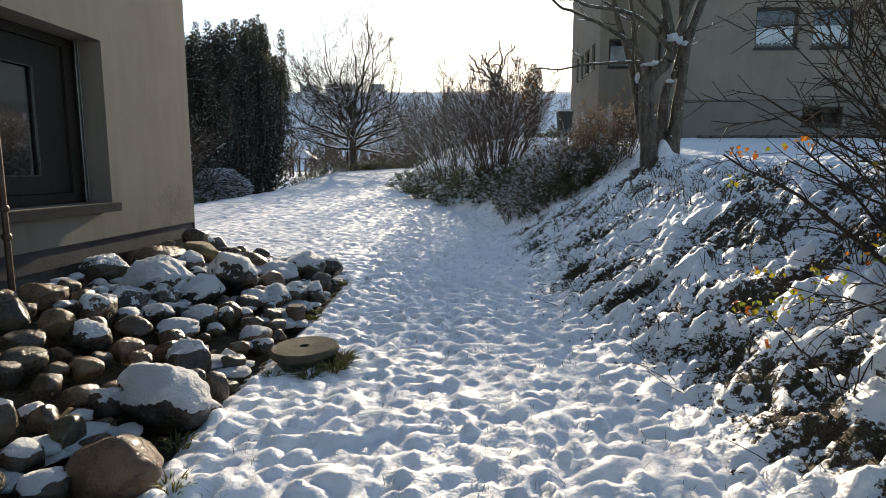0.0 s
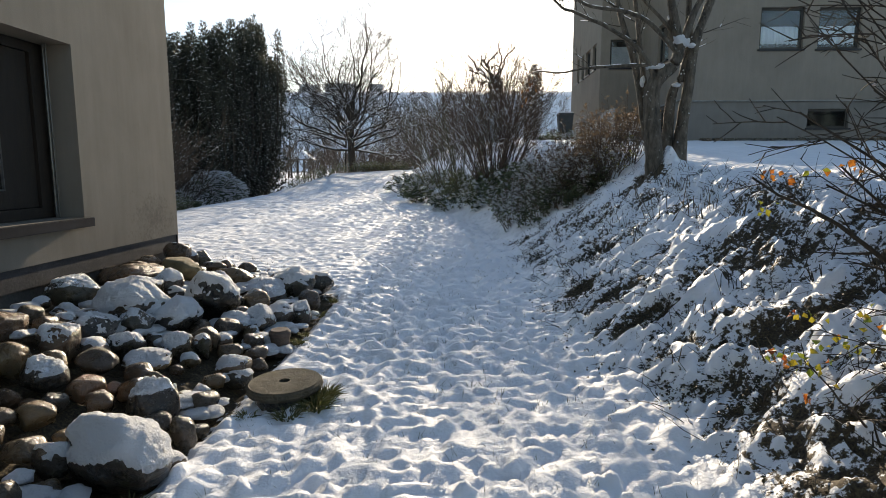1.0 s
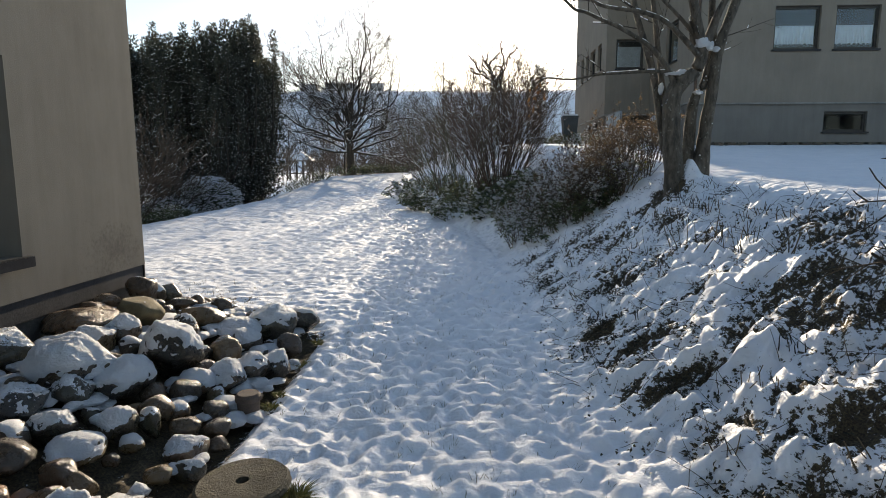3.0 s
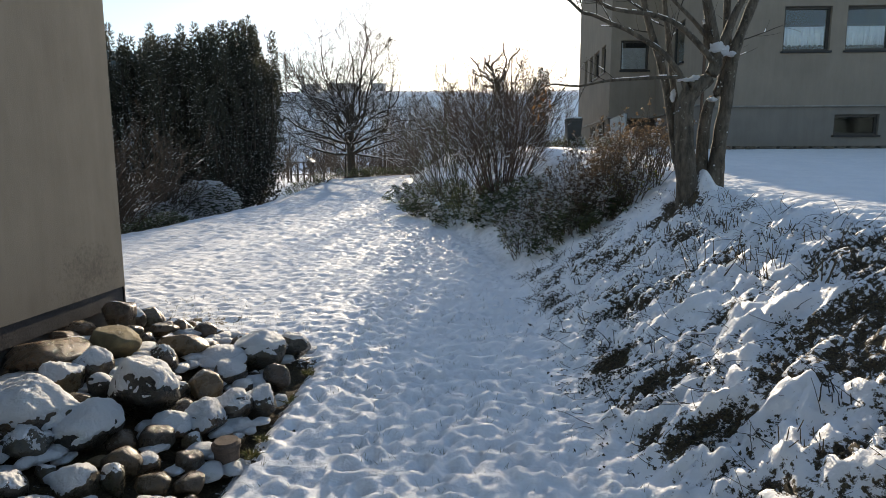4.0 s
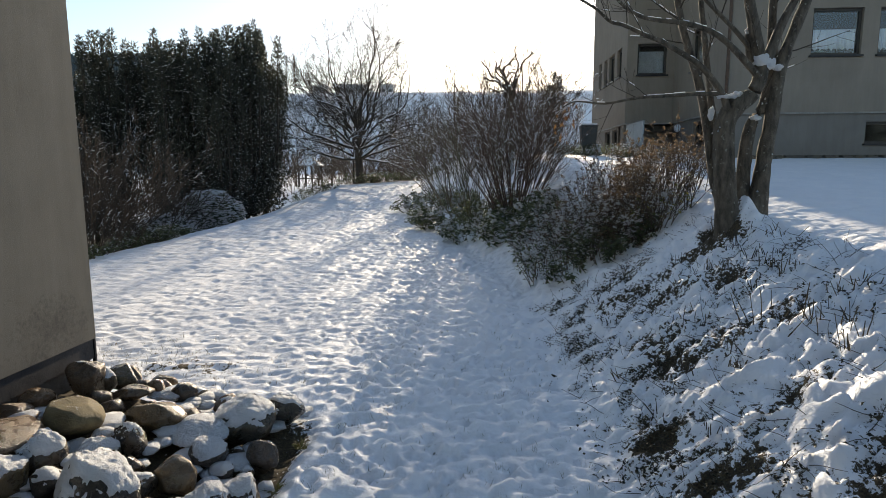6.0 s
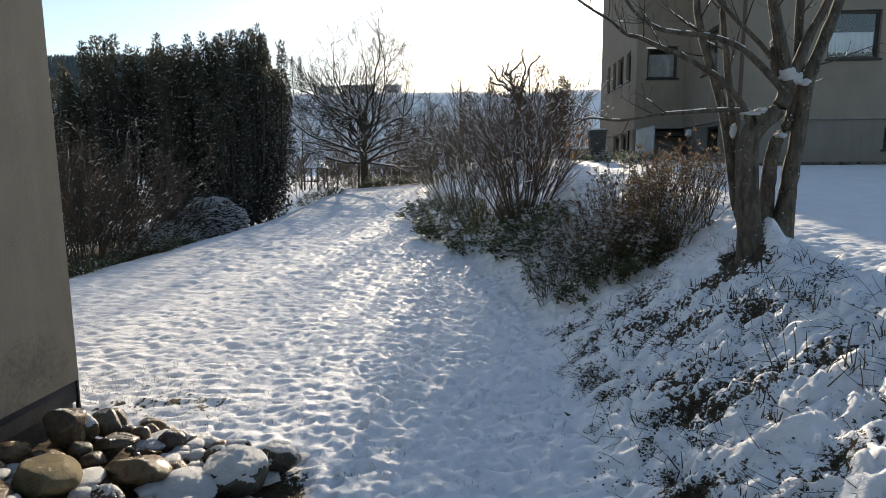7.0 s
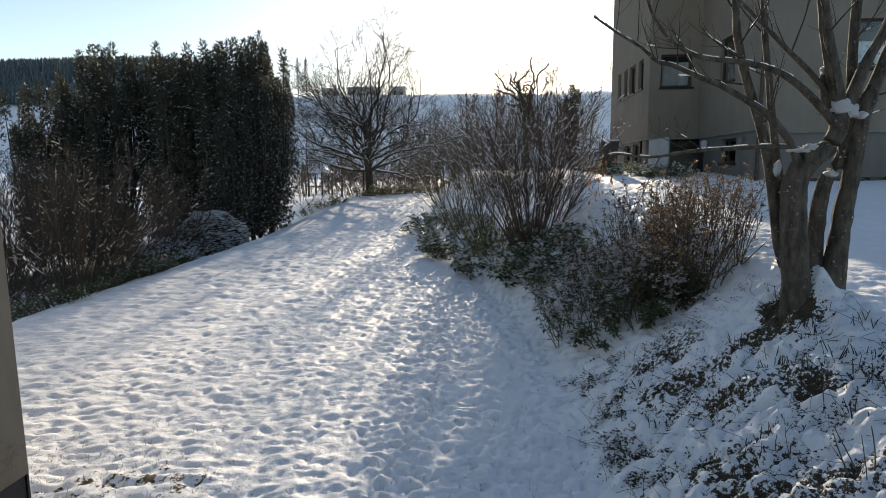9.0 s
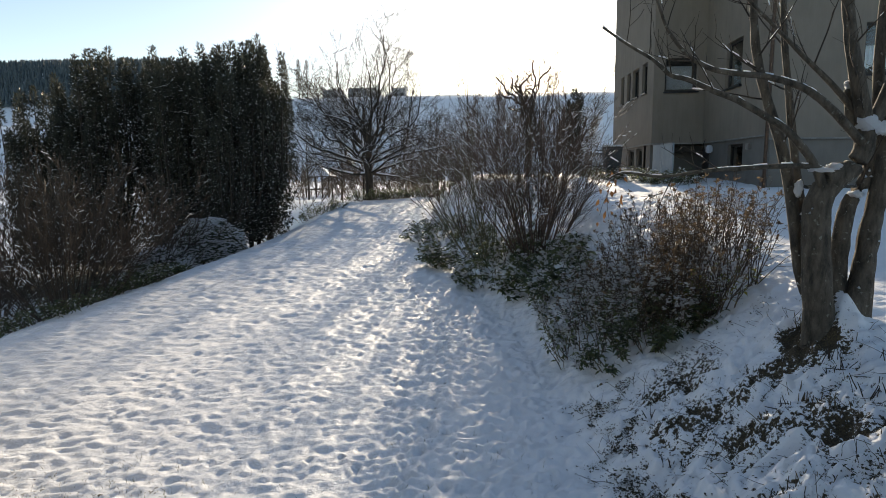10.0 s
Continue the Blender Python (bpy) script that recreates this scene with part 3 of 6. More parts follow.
    # under the hedges and shrubs the earth is nearly free of snow
    hedge = fade(np.clip((-9.0 - X) / 0.8, 0, 1)) * np.clip((X + 20) / 3, 0, 1) * np.clip((Y - 22) / 3, 0, 1) * np.clip((36 - Y) / 3, 0, 1)
    bare = bare + 0.6 * hedge
    shrubs = np.clip(1 - np.hypot((X - 2.4) / 1.4, (Y - 14.8) / 1.6), 0, 1) + np.clip(1 - np.hypot((X - 1.1) / 1.6, (Y - 20.4) / 3.2), 0, 1)
    bare = bare + np.clip(shrubs, 0, 1) * (0.12 + 0.45 * vnoise(X / 0.21, Y / 0.19, 35))
    # gaps between the boulders darkened with soil colour over the whole bed
    bare = bare + 0.70 * inbed
    rows, cols = X.shape
    V = np.stack([X, Y, Z], -1).reshape(-1, 3)
    idx = np.arange(rows * cols).reshape(rows, cols)
    Q = np.stack([idx[:-1, :-1], idx[:-1, 1:], idx[1:, 1:], idx[1:, :-1]], -1).reshape(-1, 4)
    me = bpy.data.meshes.new("ground")
    me.vertices.add(len(V))
    me.vertices.foreach_set("co", V.ravel())
    me.loops.add(Q.size)
    me.loops.foreach_set("vertex_index", Q.ravel().astype(np.int32))
    me.polygons.add(len(Q))
    me.polygons.foreach_set("loop_start", np.arange(0, Q.size, 4, dtype=np.int32))
    me.update(calc_edges=True)
    a = me.attributes.new("bare", "FLOAT", "POINT")
    a.data.foreach_set("value", bare.ravel().astype(np.float32))
    me.shade_smooth()
    me.materials.append(M_GROUND)
    ob = new("ground", me)
    return tagged(ob, "trodden snow over lawn and a planted bank", "ground", kind="structure")


build_ground()


def thing(name, label, category, x=0.0, y=0.0, z=0.0, group="", kind=""):
    """An empty at a thing's base, to which its parts belong."""
    ob = new(name)
    ob.location = (x, y, z)
    ob.empty_display_size = 0.1
    return tagged(ob, label, category, group, kind)


# ---------- the near house ----------
def pierced(u0, u1, z0, z1, holes, place, depth):
    """A slab with rectangular openings (u0, u1, z0, z1), as one closed mesh. place(u, z, d) gives its points."""
    us = sorted({u0, u1, *(q for h in holes for q in h[:2])})
    zs = sorted({z0, z1, *(q for h in holes for q in h[2:])})
    bm = bmesh.new()
    grid = {}

    def vert(u, z, d):
        if (u, z, d) not in grid:
            grid[u, z, d] = bm.verts.new(place(u, z, depth * d))
        return grid[u, z, d]
    solid = {(i, j) for i in range(len(us) - 1) for j in range(len(zs) - 1)
             if not any(h[0] <= us[i] < h[1] and h[2] <= zs[j] < h[3] for h in holes)}
    for i, j in solid:
        a, b, c, d = us[i], us[i + 1], zs[j], zs[j + 1]
        bm.faces.new((vert(a, c, 0), vert(b, c, 0), vert(b, d, 0), vert(a, d, 0)))
        bm.faces.new((vert(a, c, 1), vert(a, d, 1), vert(b, d, 1), vert(b, c, 1)))
        for (k, l), (p, q) in (((i - 1, j), ((a, c), (a, d))), ((i + 1, j), ((b, c), (b, d))), ((i, j - 1), ((a, c), (b, c))), ((i, j + 1), ((a, d), (b, d)))):
            if (k, l) not in solid:
                bm.faces.new((vert(*p, 0), vert(*q, 0), vert(*q, 1), vert(*p, 1)))
    return bm


def wall_with_holes_x(x0, x1, y0, y1, z0, z1, holes):
    """A wall that runs along y."""
    return pierced(y0, y1, z0, z1, holes, lambda u, z, d: (x0 + d, u, z), x1 - x0)


def wall_with_holes_y(y0, y1, x0, x1, z0, z1, holes):
    """A wall that runs along x."""
    return pierced(x0, x1, z0, z1, holes, lambda u, z, d: (u, y0 + d, z), y1 - y0)


def near_house():
    h = thing("house", "beige plastered house with a dark base band", "house", -3.0, 9.7, 0.0)
    h.location = (0, 0, 0)
    part("wall", wall_with_holes_x(-3.42, -3.0, -5.0, 9.7, 0.71, 8.0, [(4.9, 8.0, 1.05, 2.59)]), M_PLASTER, h)
    part("wall", boxes((-12.0, 9.34, 0.71, -3.42, 9.7, 8.0)), M_PLASTER, h)
    part("wall", boxes((-12.0, -5.0, 0.0, -11.7, 9.34, 8.0), (-11.7, -5.0, 0.0, -3.36, -4.7, 8.0)), M_PLASTER, h)
    part("base_band", boxes((-3.33, -5.0, 0.53, -3.012, 9.69, 0.708), (-12, 9.36, 0.53, -3.34, 9.688, 0.708)), M_BITUMEN, h, "dark bituminous base band")
    part("metal_edge", boxes((-3.03, 9.675, 0.2, -3.002, 9.703, 0.706), bevel=0.004), M_SILL, h)
    part("foundation", boxes((-3.34, -5.0, -0.6, -3.045, 9.66, 0.53), (-12, 9.38, -0.6, -3.34, 9.655, 0.53)), M_FOUND, h, "dark grey rough foundation")
    part("roof", boxes((-12.6, -5.6, 8.0, -2.4, 10.3, 8.25), bevel=0.02), M_ROOF, h)
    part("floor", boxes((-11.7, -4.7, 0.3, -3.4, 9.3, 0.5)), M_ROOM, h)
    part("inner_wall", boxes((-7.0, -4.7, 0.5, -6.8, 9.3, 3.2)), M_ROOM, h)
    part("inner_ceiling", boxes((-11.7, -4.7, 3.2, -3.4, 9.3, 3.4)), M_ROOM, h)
    w = new("window")
    w.parent = h
    w["label"] = "dark brown wooden window set deep in the wall"
    part("window_frame", wall_with_holes_x(-3.40, -3.27, 4.905, 7.995, 1.055, 2.585, [(5.0, 7.84, 1.15, 2.50)]), M_WOOD_FRAME, w)
    part("sash", wall_with_holes_x(-3.38, -3.30, 5.004, 7.836, 1.154, 2.496, [(5.3, 7.47, 1.31, 2.27)]), M_WOOD_FRAME, w)
    part("glazing_bead", wall_with_holes_x(-3.312, -3.292, 5.302, 7.468, 1.312, 2.268, [(5.315, 7.456, 1.324, 2.256)]), M_CABLE, w)
    pane = part("pane", boxes((-3.345, 5.3, 1.31, -3.332, 7.47, 2.27)), M_GLASS_COATED, w)
    pane.visible_shadow = False
    part("window_sill", boxes((-3.28, 4.90, 1.02, -2.94, 8.06, 1.048), (-2.955, 4.90, 0.965, -2.94, 8.06, 1.03), bevel=0.004), M_SILL, w, "dark metal sill")
    V, F = [], []
    tube(V, F, [Vector((-3.19, 7.94, 1.05)), Vector((-3.19, 7.94, 2.59))], [0.005, 0.005], 6)
    mesh_ob("guide_cable", V, F, M_CABLE, w, "thin steel blind guide", True)
    V, F = [], []
    tube(V, F, [Vector((-3.235, 7.965, 1.05)), Vector((-3.235, 7.965, 2.59))], [0.012, 0.012], 6)
    mesh_ob("guide_rail", V, F, M_CABLE, w, "grey blind rail", True)
    # a slim pipe with collars in front of the wall
    p = thing("downpipe", "slim rusty brown pipe with collars by the wall", "pipe", -2.88, 6.51, 0.0)
    V, F = [], []
    tube(V, F, [Vector((0, 0, -0.05)), Vector((0, 0, 1.08)), Vector((0, 0, 1.9))], [0.024, 0.022, 0.020], 10)
    mesh_ob("pipe", V, F, M_PIPE, p, smooth=True)
    for z in (0.85, 1.06):
        V, F = [], []
        tube(V, F, [Vector((0, 0, z)), Vector((0, 0, z + 0.012)), Vector((0, 0, z + 0.04)), Vector((0, 0, z + 0.052))], [0.024, 0.034, 0.034, 0.024], 10)
        mesh_ob("collar", V, F, M_PIPE, p, smooth=True)


near_house()


# ---------- the house behind ----------
def far_window(house, axis, face, a, b, c, d, curtain=False, name="window", blind=False):
    """A framed window in a wall. axis 'y': the wall faces -y at y=face and spans x a..b; axis 'x': faces -x at x=face, spans y a..b."""
    w = new(name)
    w.parent = house
    w["label"] = "dark framed window with white lace curtain" if curtain else "dark framed window"

    def bx(a0, d0, c0, a1, d1, c1):
        return (a0, face + d0, c0, a1, face + d1, c1) if axis == "y" else (face + d0, a0, c0, face + d1, a1, c1)
    t = 0.075
    f = wall_with_holes_y if axis == "y" else wall_with_holes_x
    part("window_frame", f(face + 0.10, face + 0.18, a, b, c, d, [(a + t, b - t, c + t, d - t)]), M_DARK_FRAME, w)
    pn = part("pane", boxes(bx(a + t, 0.135, c + t, b - t, 0.147, d - t)), M_GLASS, w)
    pn.visible_shadow = False
    part("window_sill", boxes(bx(a - 0.05, -0.07, c - 0.06, b + 0.05, 0.10, c - 0.004), bevel=0.006), M_SILL, w)
    if blind:
        part("blind", boxes(bx(a + t, 0.24, c + t + 0.02, b - t, 0.25, d - t - 0.18)), M_BLIND, w, "grey fabric blind, nearly drawn")
    if curtain:
        V, F = [], []
        n, top, rng = 90, d - 0.42 * (d - c), random.Random(int(a * 10))
        for i in range(n + 1):
            u = a + t + (b - a - 2 * t) * i / n
            o = face + 0.24 + 0.025 * math.sin(i * 0.9) + 0.01 * math.sin(i * 2.3)
            low = c + 0.16 + 0.05 * abs(math.sin(i * 0.28)) + 0.02 * abs(math.sin(i * 0.84))
            V.append(Vector((u, o, low)))
            V.append(Vector((u, o, top)))
        F = [(2 * i, 2 * i + 2, 2 * i + 3, 2 * i + 1) for i in range(n)]
        ob = mesh_ob("curtain", V, F, M_CURTAIN, w, "white lace half curtain", True)
        mod = ob.modifiers.new("thick", "SOLIDIFY")
        mod.thickness = 0.004
    return w


def back_house():
    h = thing("house", "two-storey beige plastered house with a basement", "house")
    A, D, B, E, Z0, ZL, ZS, ZT = 23.2, 7.87, 28.3, 6.07, 1.2, 3.85, 3.96, 11.3
    xr, yb = 22.0, 34.8
    wins = [(10.16, 11.58, 5.49, 6.82), (12.04, 13.4, 5.49, 6.82), (15.2, 16.6, 5.49, 6.82)]
    part("wall", wall_with_holes_y(A, A + 0.35, D, xr, ZL, ZT, wins), M_PLASTER_R, h)
    part("basement_wall", wall_with_holes_y(A + 0.06, A + 0.36, D + 0.06, xr, Z0, ZL, [(11.95, 13.32, 2.92, 3.56)]), M_PLASTER_BASE, h)
    dw, cw, bw = (25.25, 26.5, 5.57, 7.0), (25.0, 26.15, 3.0, 3.78), (6.46, 7.58, 5.77, 6.93)
    part("wall", wall_with_holes_x(D, D + 0.35, A + 0.35, B, ZS, ZT, [dw]), M_PLASTER_R, h)
    part("basement_wall", wall_with_holes_x(D + 0.06, D + 0.36, A + 0.36, B, Z0, ZS, [cw]), M_PLASTER_BASE, h)
    part("wall", wall_with_holes_y(B, B + 0.35, E, D + 0.35, ZS, ZT, [bw]), M_PLASTER_R, h)
    part("basement_wall", boxes((E + 0.06, B + 0.96, Z0, D + 0.36, B + 1.26, ZS)), M_PLASTER_BASE, h)
    ew = [(29.2, 29.95, 5.88, 6.98), (30.45, 31.5, 5.88, 7.0), (31.85, 32.5, 5.88, 7.02), (33.05, 33.7, 5.88, 7.05)]
    eb = [(29.75, 30.75, 3.1, 3.82), (31.1, 32.2, 3.1, 3.82)]
    part("wall", wall_with_holes_x(E, E + 0.35, B + 0.35, yb, ZS, ZT, ew), M_PLASTER_R, h)
    part("basement_wall", wall_with_holes_x(E + 0.06, E + 0.36, B + 0.36, yb, Z0, ZS, eb), M_PLASTER_BASE, h)
    part("wall", boxes((E, yb, Z0, xr, yb + 0.35, ZT), (xr - 0.35, A + 0.35, Z0, xr, yb, ZT)), M_PLASTER_R, h)
    part("ledge", boxes((D - 0.02, A - 0.02, ZL - 0.05, xr, A + 0.06, ZL - 0.004)), M_CONCRETE, h)
    part("ledge", boxes((D - 0.02, A + 0.06, ZS - 0.05, D + 0.055, B - 0.02, ZS - 0.004)), M_CONCRETE, h)
    part("ledge", boxes((E - 0.02, B - 0.02, ZS - 0.05, D - 0.03, B + 0.34, ZS - 0.004)), M_CONCRETE, h)
    part("ledge", boxes((E - 0.02, B + 0.35, ZS - 0.05, E + 0.055, yb, ZS - 0.004)), M_CONCRETE, h)
    part("roof", boxes((E - 0.55, B - 0.7, ZT, xr + 0.6, yb + 0.8, ZT + 0.22), (D - 0.6, A - 0.7, ZT, xr + 0.6, B - 0.7, ZT + 0.22), bevel=0.02), M_ROOF, h, "brown boarded eaves")
    part("roof_snow", boxes((E - 0.5, B - 0.65, ZT + 0.225, xr + 0.5, yb + 0.7, ZT + 0.34), (D - 0.55, A - 0.65, ZT + 0.225, xr + 0.5, B - 0.65, ZT + 0.34), bevel=0.05), M_SNOW, h)
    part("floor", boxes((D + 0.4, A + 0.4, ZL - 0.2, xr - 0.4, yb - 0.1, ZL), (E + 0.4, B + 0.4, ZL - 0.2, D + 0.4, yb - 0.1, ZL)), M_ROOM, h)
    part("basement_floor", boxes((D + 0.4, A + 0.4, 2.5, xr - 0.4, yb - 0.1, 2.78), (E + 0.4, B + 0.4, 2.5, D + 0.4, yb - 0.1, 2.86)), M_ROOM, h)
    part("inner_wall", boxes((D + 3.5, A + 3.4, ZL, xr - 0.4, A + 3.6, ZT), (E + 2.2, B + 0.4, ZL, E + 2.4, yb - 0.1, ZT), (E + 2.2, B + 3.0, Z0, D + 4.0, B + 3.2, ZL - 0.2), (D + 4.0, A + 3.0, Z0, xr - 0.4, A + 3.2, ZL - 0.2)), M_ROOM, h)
    for i, (a, b, c, d) in enumerate(wins):
        far_window(h, "y", A, a, b, c, d, True)
    far_window(h, "y", A + 0.06, 11.95, 13.32, 2.92, 3.56)
    far_window(h, "x", D, *dw)
    far_window(h, "x", D + 0.06, *cw)
    far_window(h, "y", B, *bw, blind=True)
    for q in ew:
        far_window(h, "x", E, *q)
    for q in eb:
        far_window(h, "x", E + 0.06, *q)
    # a porch screen with a metal rail, a dark cellar door, a lamp and a small box on the wall
    scr = part("screen", boxes((E + 0.06, B - 2.36, 2.2, E + 0.12, B - 1.2, 3.86), (E + 0.06, B - 1.19, 2.2, E + 0.12, B - 0.03, 3.86), bevel=0.005), M_SCREEN, h, "grey blue panel screen below the ledge")
    part("rail", boxes((E + 0.04, B - 2.38, 3.865, E + 0.14, B - 0.03, 3.895), bevel=0.004), M_CABLE, scr, "pale metal rail")
    part("door", boxes((D + 0.02, 27.75, 1.75, D + 0.058, 28.27, 3.72), bevel=0.006), M_DARK_FRAME, h, "dark cellar door")
    part("wall_lamp", boxes((D - 0.12, 27.4, 3.56, D + 0.055, 27.66, 3.82), bevel=0.04), M_CURTAIN, h, "white wall lamp beside the cellar door")
    part("meter_box", boxes((D - 0.03, 24.4, 3.58, D + 0.055, 24.62, 3.76), bevel=0.01), M_CONCRETE, h, "small grey box on the wall")
    V, F = [], []
    tube(V, F, [Vector((D - 0.09, A - 0.06, 1.6)), Vector((D - 0.09, A - 0.06, ZT - 0.05))], [0.05, 0.05], 10)
    mesh_ob("downpipe", V, F, M_PIPE, h, "dark brown downpipe", True)
    # flat stones along the foot of the wall
    rng = random.Random(8)
    x = 8.3
    while x < 15.5:
        w = rng.uniform(0.3, 0.55)
        s = part("edging_stone", boxes((-w / 2, -0.12, -0.06, w / 2, 0.12, 0.05), bevel=0.03), M_ROCK, None)
        s.location = (x + w / 2, A - 0.32, at(x, A - 0.3) + 0.03)
        s.rotation_euler = (0, 0, rng.uniform(-0.2, 0.2))
        tagged(s, "flat dark edging stone at the foot of the house wall", "stone", "edging stones")
        x += w + 0.05


back_house()


def dustbin():
    b = thing("dustbin", "dark wheeled plastic dustbin with a snowy lid", "bin", 4.55, 27.6, at(4.55, 27.6))
    bm = bmesh.new()
    bmesh.ops.create_cone(bm, cap_ends=True, segments=4, radius1=0.33, radius2=0.42, depth=0.95, matrix=pose(0, 0, 0.55, 0, 0, 45))
    part("body", bm, M_PLASTIC, b)
    part("lid", boxes((-0.32, -0.34, 1.03, 0.32, 0.34, 1.09), bevel=0.02), M_PLASTIC, b)
    part("snow_cover", boxes((-0.3, -0.3, 1.095, 0.3, 0.3, 1.15), bevel=0.025), M_SNOW, b)
    for s in (-1, 1):
        bm = bmesh.new()
        bmesh.ops.create_cone(bm, cap_ends=True, segments=14, radius1=0.1, radius2=0.1, depth=0.05, matrix=pose(s * 0.27, 0.3, 0.1, 0, 90, 0))
        part("wheel", bm, M_PLASTIC, b)


dustbin()


# ---------- boulders by the near house ----------
def rock_mesh(seed, lump, fine=4):
    """A water-worn boulder of unit size and the snow that caps it."""
    rng = random.Random(seed)
    bm = bmesh.new()
    bmesh.ops.create_icosphere(bm, subdivisions=fine, radius=1.0)
    off = Vector((rng.uniform(-50, 50), rng.uniform(-50, 50), rng.uniform(-50, 50)))
    planes = [(rand_dir(rng), rng.uniform(0.60, 0.90)) for _ in range(11)]
    hard = 0.92 if seed % 2 else 0.75
    for v in bm.verts:
        d = v.co.normalized()
        r = 1 + 0.20 * noise.noise(d * 1.1 + off) + lump * noise.noise(d * 2.6 + off)
        p = d * r
        for n, c in planes:
            q = p.dot(n) - c
            if q > 0:
                p -= n * q * hard
        p *= 1 + 0.030 * noise.noise(d * 6 + off) + 0.018 * noise.noise(d * 15 + off)
        v.co = p
    lo = min(v.co.z for v in bm.verts)
    hi = max(v.co.z for v in bm.verts)
    wide = max(max(abs(v.co.x), abs(v.co.y)) for v in bm.verts)
    for v in bm.verts:
        v.co = Vector((v.co.x / wide, v.co.y / wide, (v.co.z - lo) / (hi - lo)))
    bm.normal_update()
    me = bpy.data.meshes.new("boulder")
    bm.to_mesh(me)
    caps = []
    for cover in (0.86, 0.66, 0.44, 0.18):
        cap = bm.copy()
        if fine > 3:
            bmesh.ops.subdivide_edges(cap, edges=cap.edges[:], cuts=1, use_grid_fill=True, smooth=0.6)
            cap.normal_update()
        drop = []
        for v in cap.verts:
            n = noise.noise(v.co * 1.9 + off * 1.3) * 0.28 + noise.noise(v.co * 5 + off) * 0.22 + noise.noise(v.co * 11 + off) * 0.16 + noise.noise(v.co * 24 + off) * 0.16 + noise.noise(v.co * 47 + off) * 0.10
            k = v.normal.z - cover + n - max(0.0, 0.35 - v.co.z)
            if k < -0.34:
                drop.append(v)
            else:
                t = max(-0.5, min(1.0, k / 0.42))
                th = (0.085 * math.sqrt(t) + (0.03 * noise.noise(v.co * 6 + off) + 0.022 * noise.noise(v.co * 14 + off) + 0.014 * noise.noise(v.co * 27 + off)) * min(1, t * 2)) if t > 0 else 0.12 * t
                v.co += (Vector((v.normal.x * 0.5, v.normal.y * 0.5, 0.9)) if th > 0 else v.normal) * th
        bmesh.ops.delete(cap, geom=drop, context="VERTS")
        cm = bpy.data.meshes.new("snow_cap")
        cap.to_mesh(cm)
        cap.free()
        cm.shade_smooth()
        cm.materials.append(M_SNOW)
        caps.append(cm)
    bm.free()
    me.shade_smooth()
    return me, caps


ROCKS = []
for k in range(9):
    me, caps = rock_mesh(40 + k, 0.05 + 0.09 * (k % 3) / 2)
    me.materials.append(M_ROCK if k % 3 else M_ROCK_WARM)
    ROCKS.append((me, caps))
PEBBLES = []
for k in range(7):
    me, caps = rock_mesh(60 + k, 0.05 + 0.09 * (k % 3) / 2, 3)
    me.materials.append(M_ROCK if k % 3 else M_ROCK_WARM)
    PEBBLES.append((me, caps))


BARE = []
for k in range(9):
    me = (ROCKS + PEBBLES)[k + (k > 4) * 4][0].copy()
    me.materials.clear()
    me.materials.append((M_BARE_WARM, M_BARE_ROCK, M_BARE_WARM)[k % 3])
    BARE.append(me)


def bed(x, y):
    return at(x, y) - 0.06 + 0.25 * min(1.8, max(0.0, -1 - x)) * max(0.0, min(1.0, (10.2 - y) / 0.8))


def boulder(x, y, r, h, snow, rng, label=None, long=None, sink=0.12):
    me, caps = rng.choice(ROCKS if r > 0.125 else PEBBLES)
    if snow < 0.15:
        me = rng.choice(BARE[:5] if r > 0.125 else BARE[5:])
    ob = new("boulder", me)
    f = long if long is not None else rng.uniform(0.75, 1.0)
    ob.location = (x, y, bed(x, y) - h * sink)
    ob.rotation_euler = (rng.uniform(-0.12, 0.12), rng.uniform(-0.12, 0.12), rng.choice((0, math.pi)) + rng.uniform(-0.35, 0.35))
    ob.scale = (r, r * f, h * (1.04 + sink))
    word = "snow-capped" if snow > 0.3 else "wet bare"
    tagged(ob, label or ("large " if r > 0.2 else "") + word + " rounded boulder in the stone bed", "boulder", "boulders beside the house")
    if snow > 0.15:
        c = new("snow_cap", caps[3] if snow > 0.88 else caps[2] if snow > 0.75 else caps[1] if snow > 0.45 else caps[0])
        c.parent = ob
    return ob


STONES_A = [
    (-1.25, 4.62, 0.11, 0.13, 0.50), (-1.44, 4.74, 0.10, 0.15, 0.60), (-1.01, 4.76, 0.20, 0.30, 0.05),
    (-1.65, 4.89, 0.10, 0.22, 0.40), (-1.38, 4.94, 0.09, 0.20, 0.00), (-1.57, 5.04, 0.09, 0.16, 0.10),
    (-1.17, 5.38, 0.29, 0.33, 0.90), (-1.80, 5.40, 0.09, 0.13, 0.10), (-2.08, 5.56, 0.16, 0.15, 0.10),
    (-1.53, 5.59, 0.11, 0.09, 0.00), (-1.77, 5.66, 0.12, 0.14, 0.05), (-1.44, 5.76, 0.12, 0.09, 0.30),
    (-1.02, 5.79, 0.08, 0.21, 0.00), (-2.27, 5.81, 0.16, 0.13, 0.00), (-1.32, 6.03, 0.16, 0.24, 0.40),
    (-2.50, 6.04, 0.17, 0.22, 0.00), (-2.01, 6.04, 0.17, 0.19, 0.30), (-2.24, 6.12, 0.13, 0.21, 0.00),
    (-1.91, 6.38, 0.16, 0.17, 0.10),
]
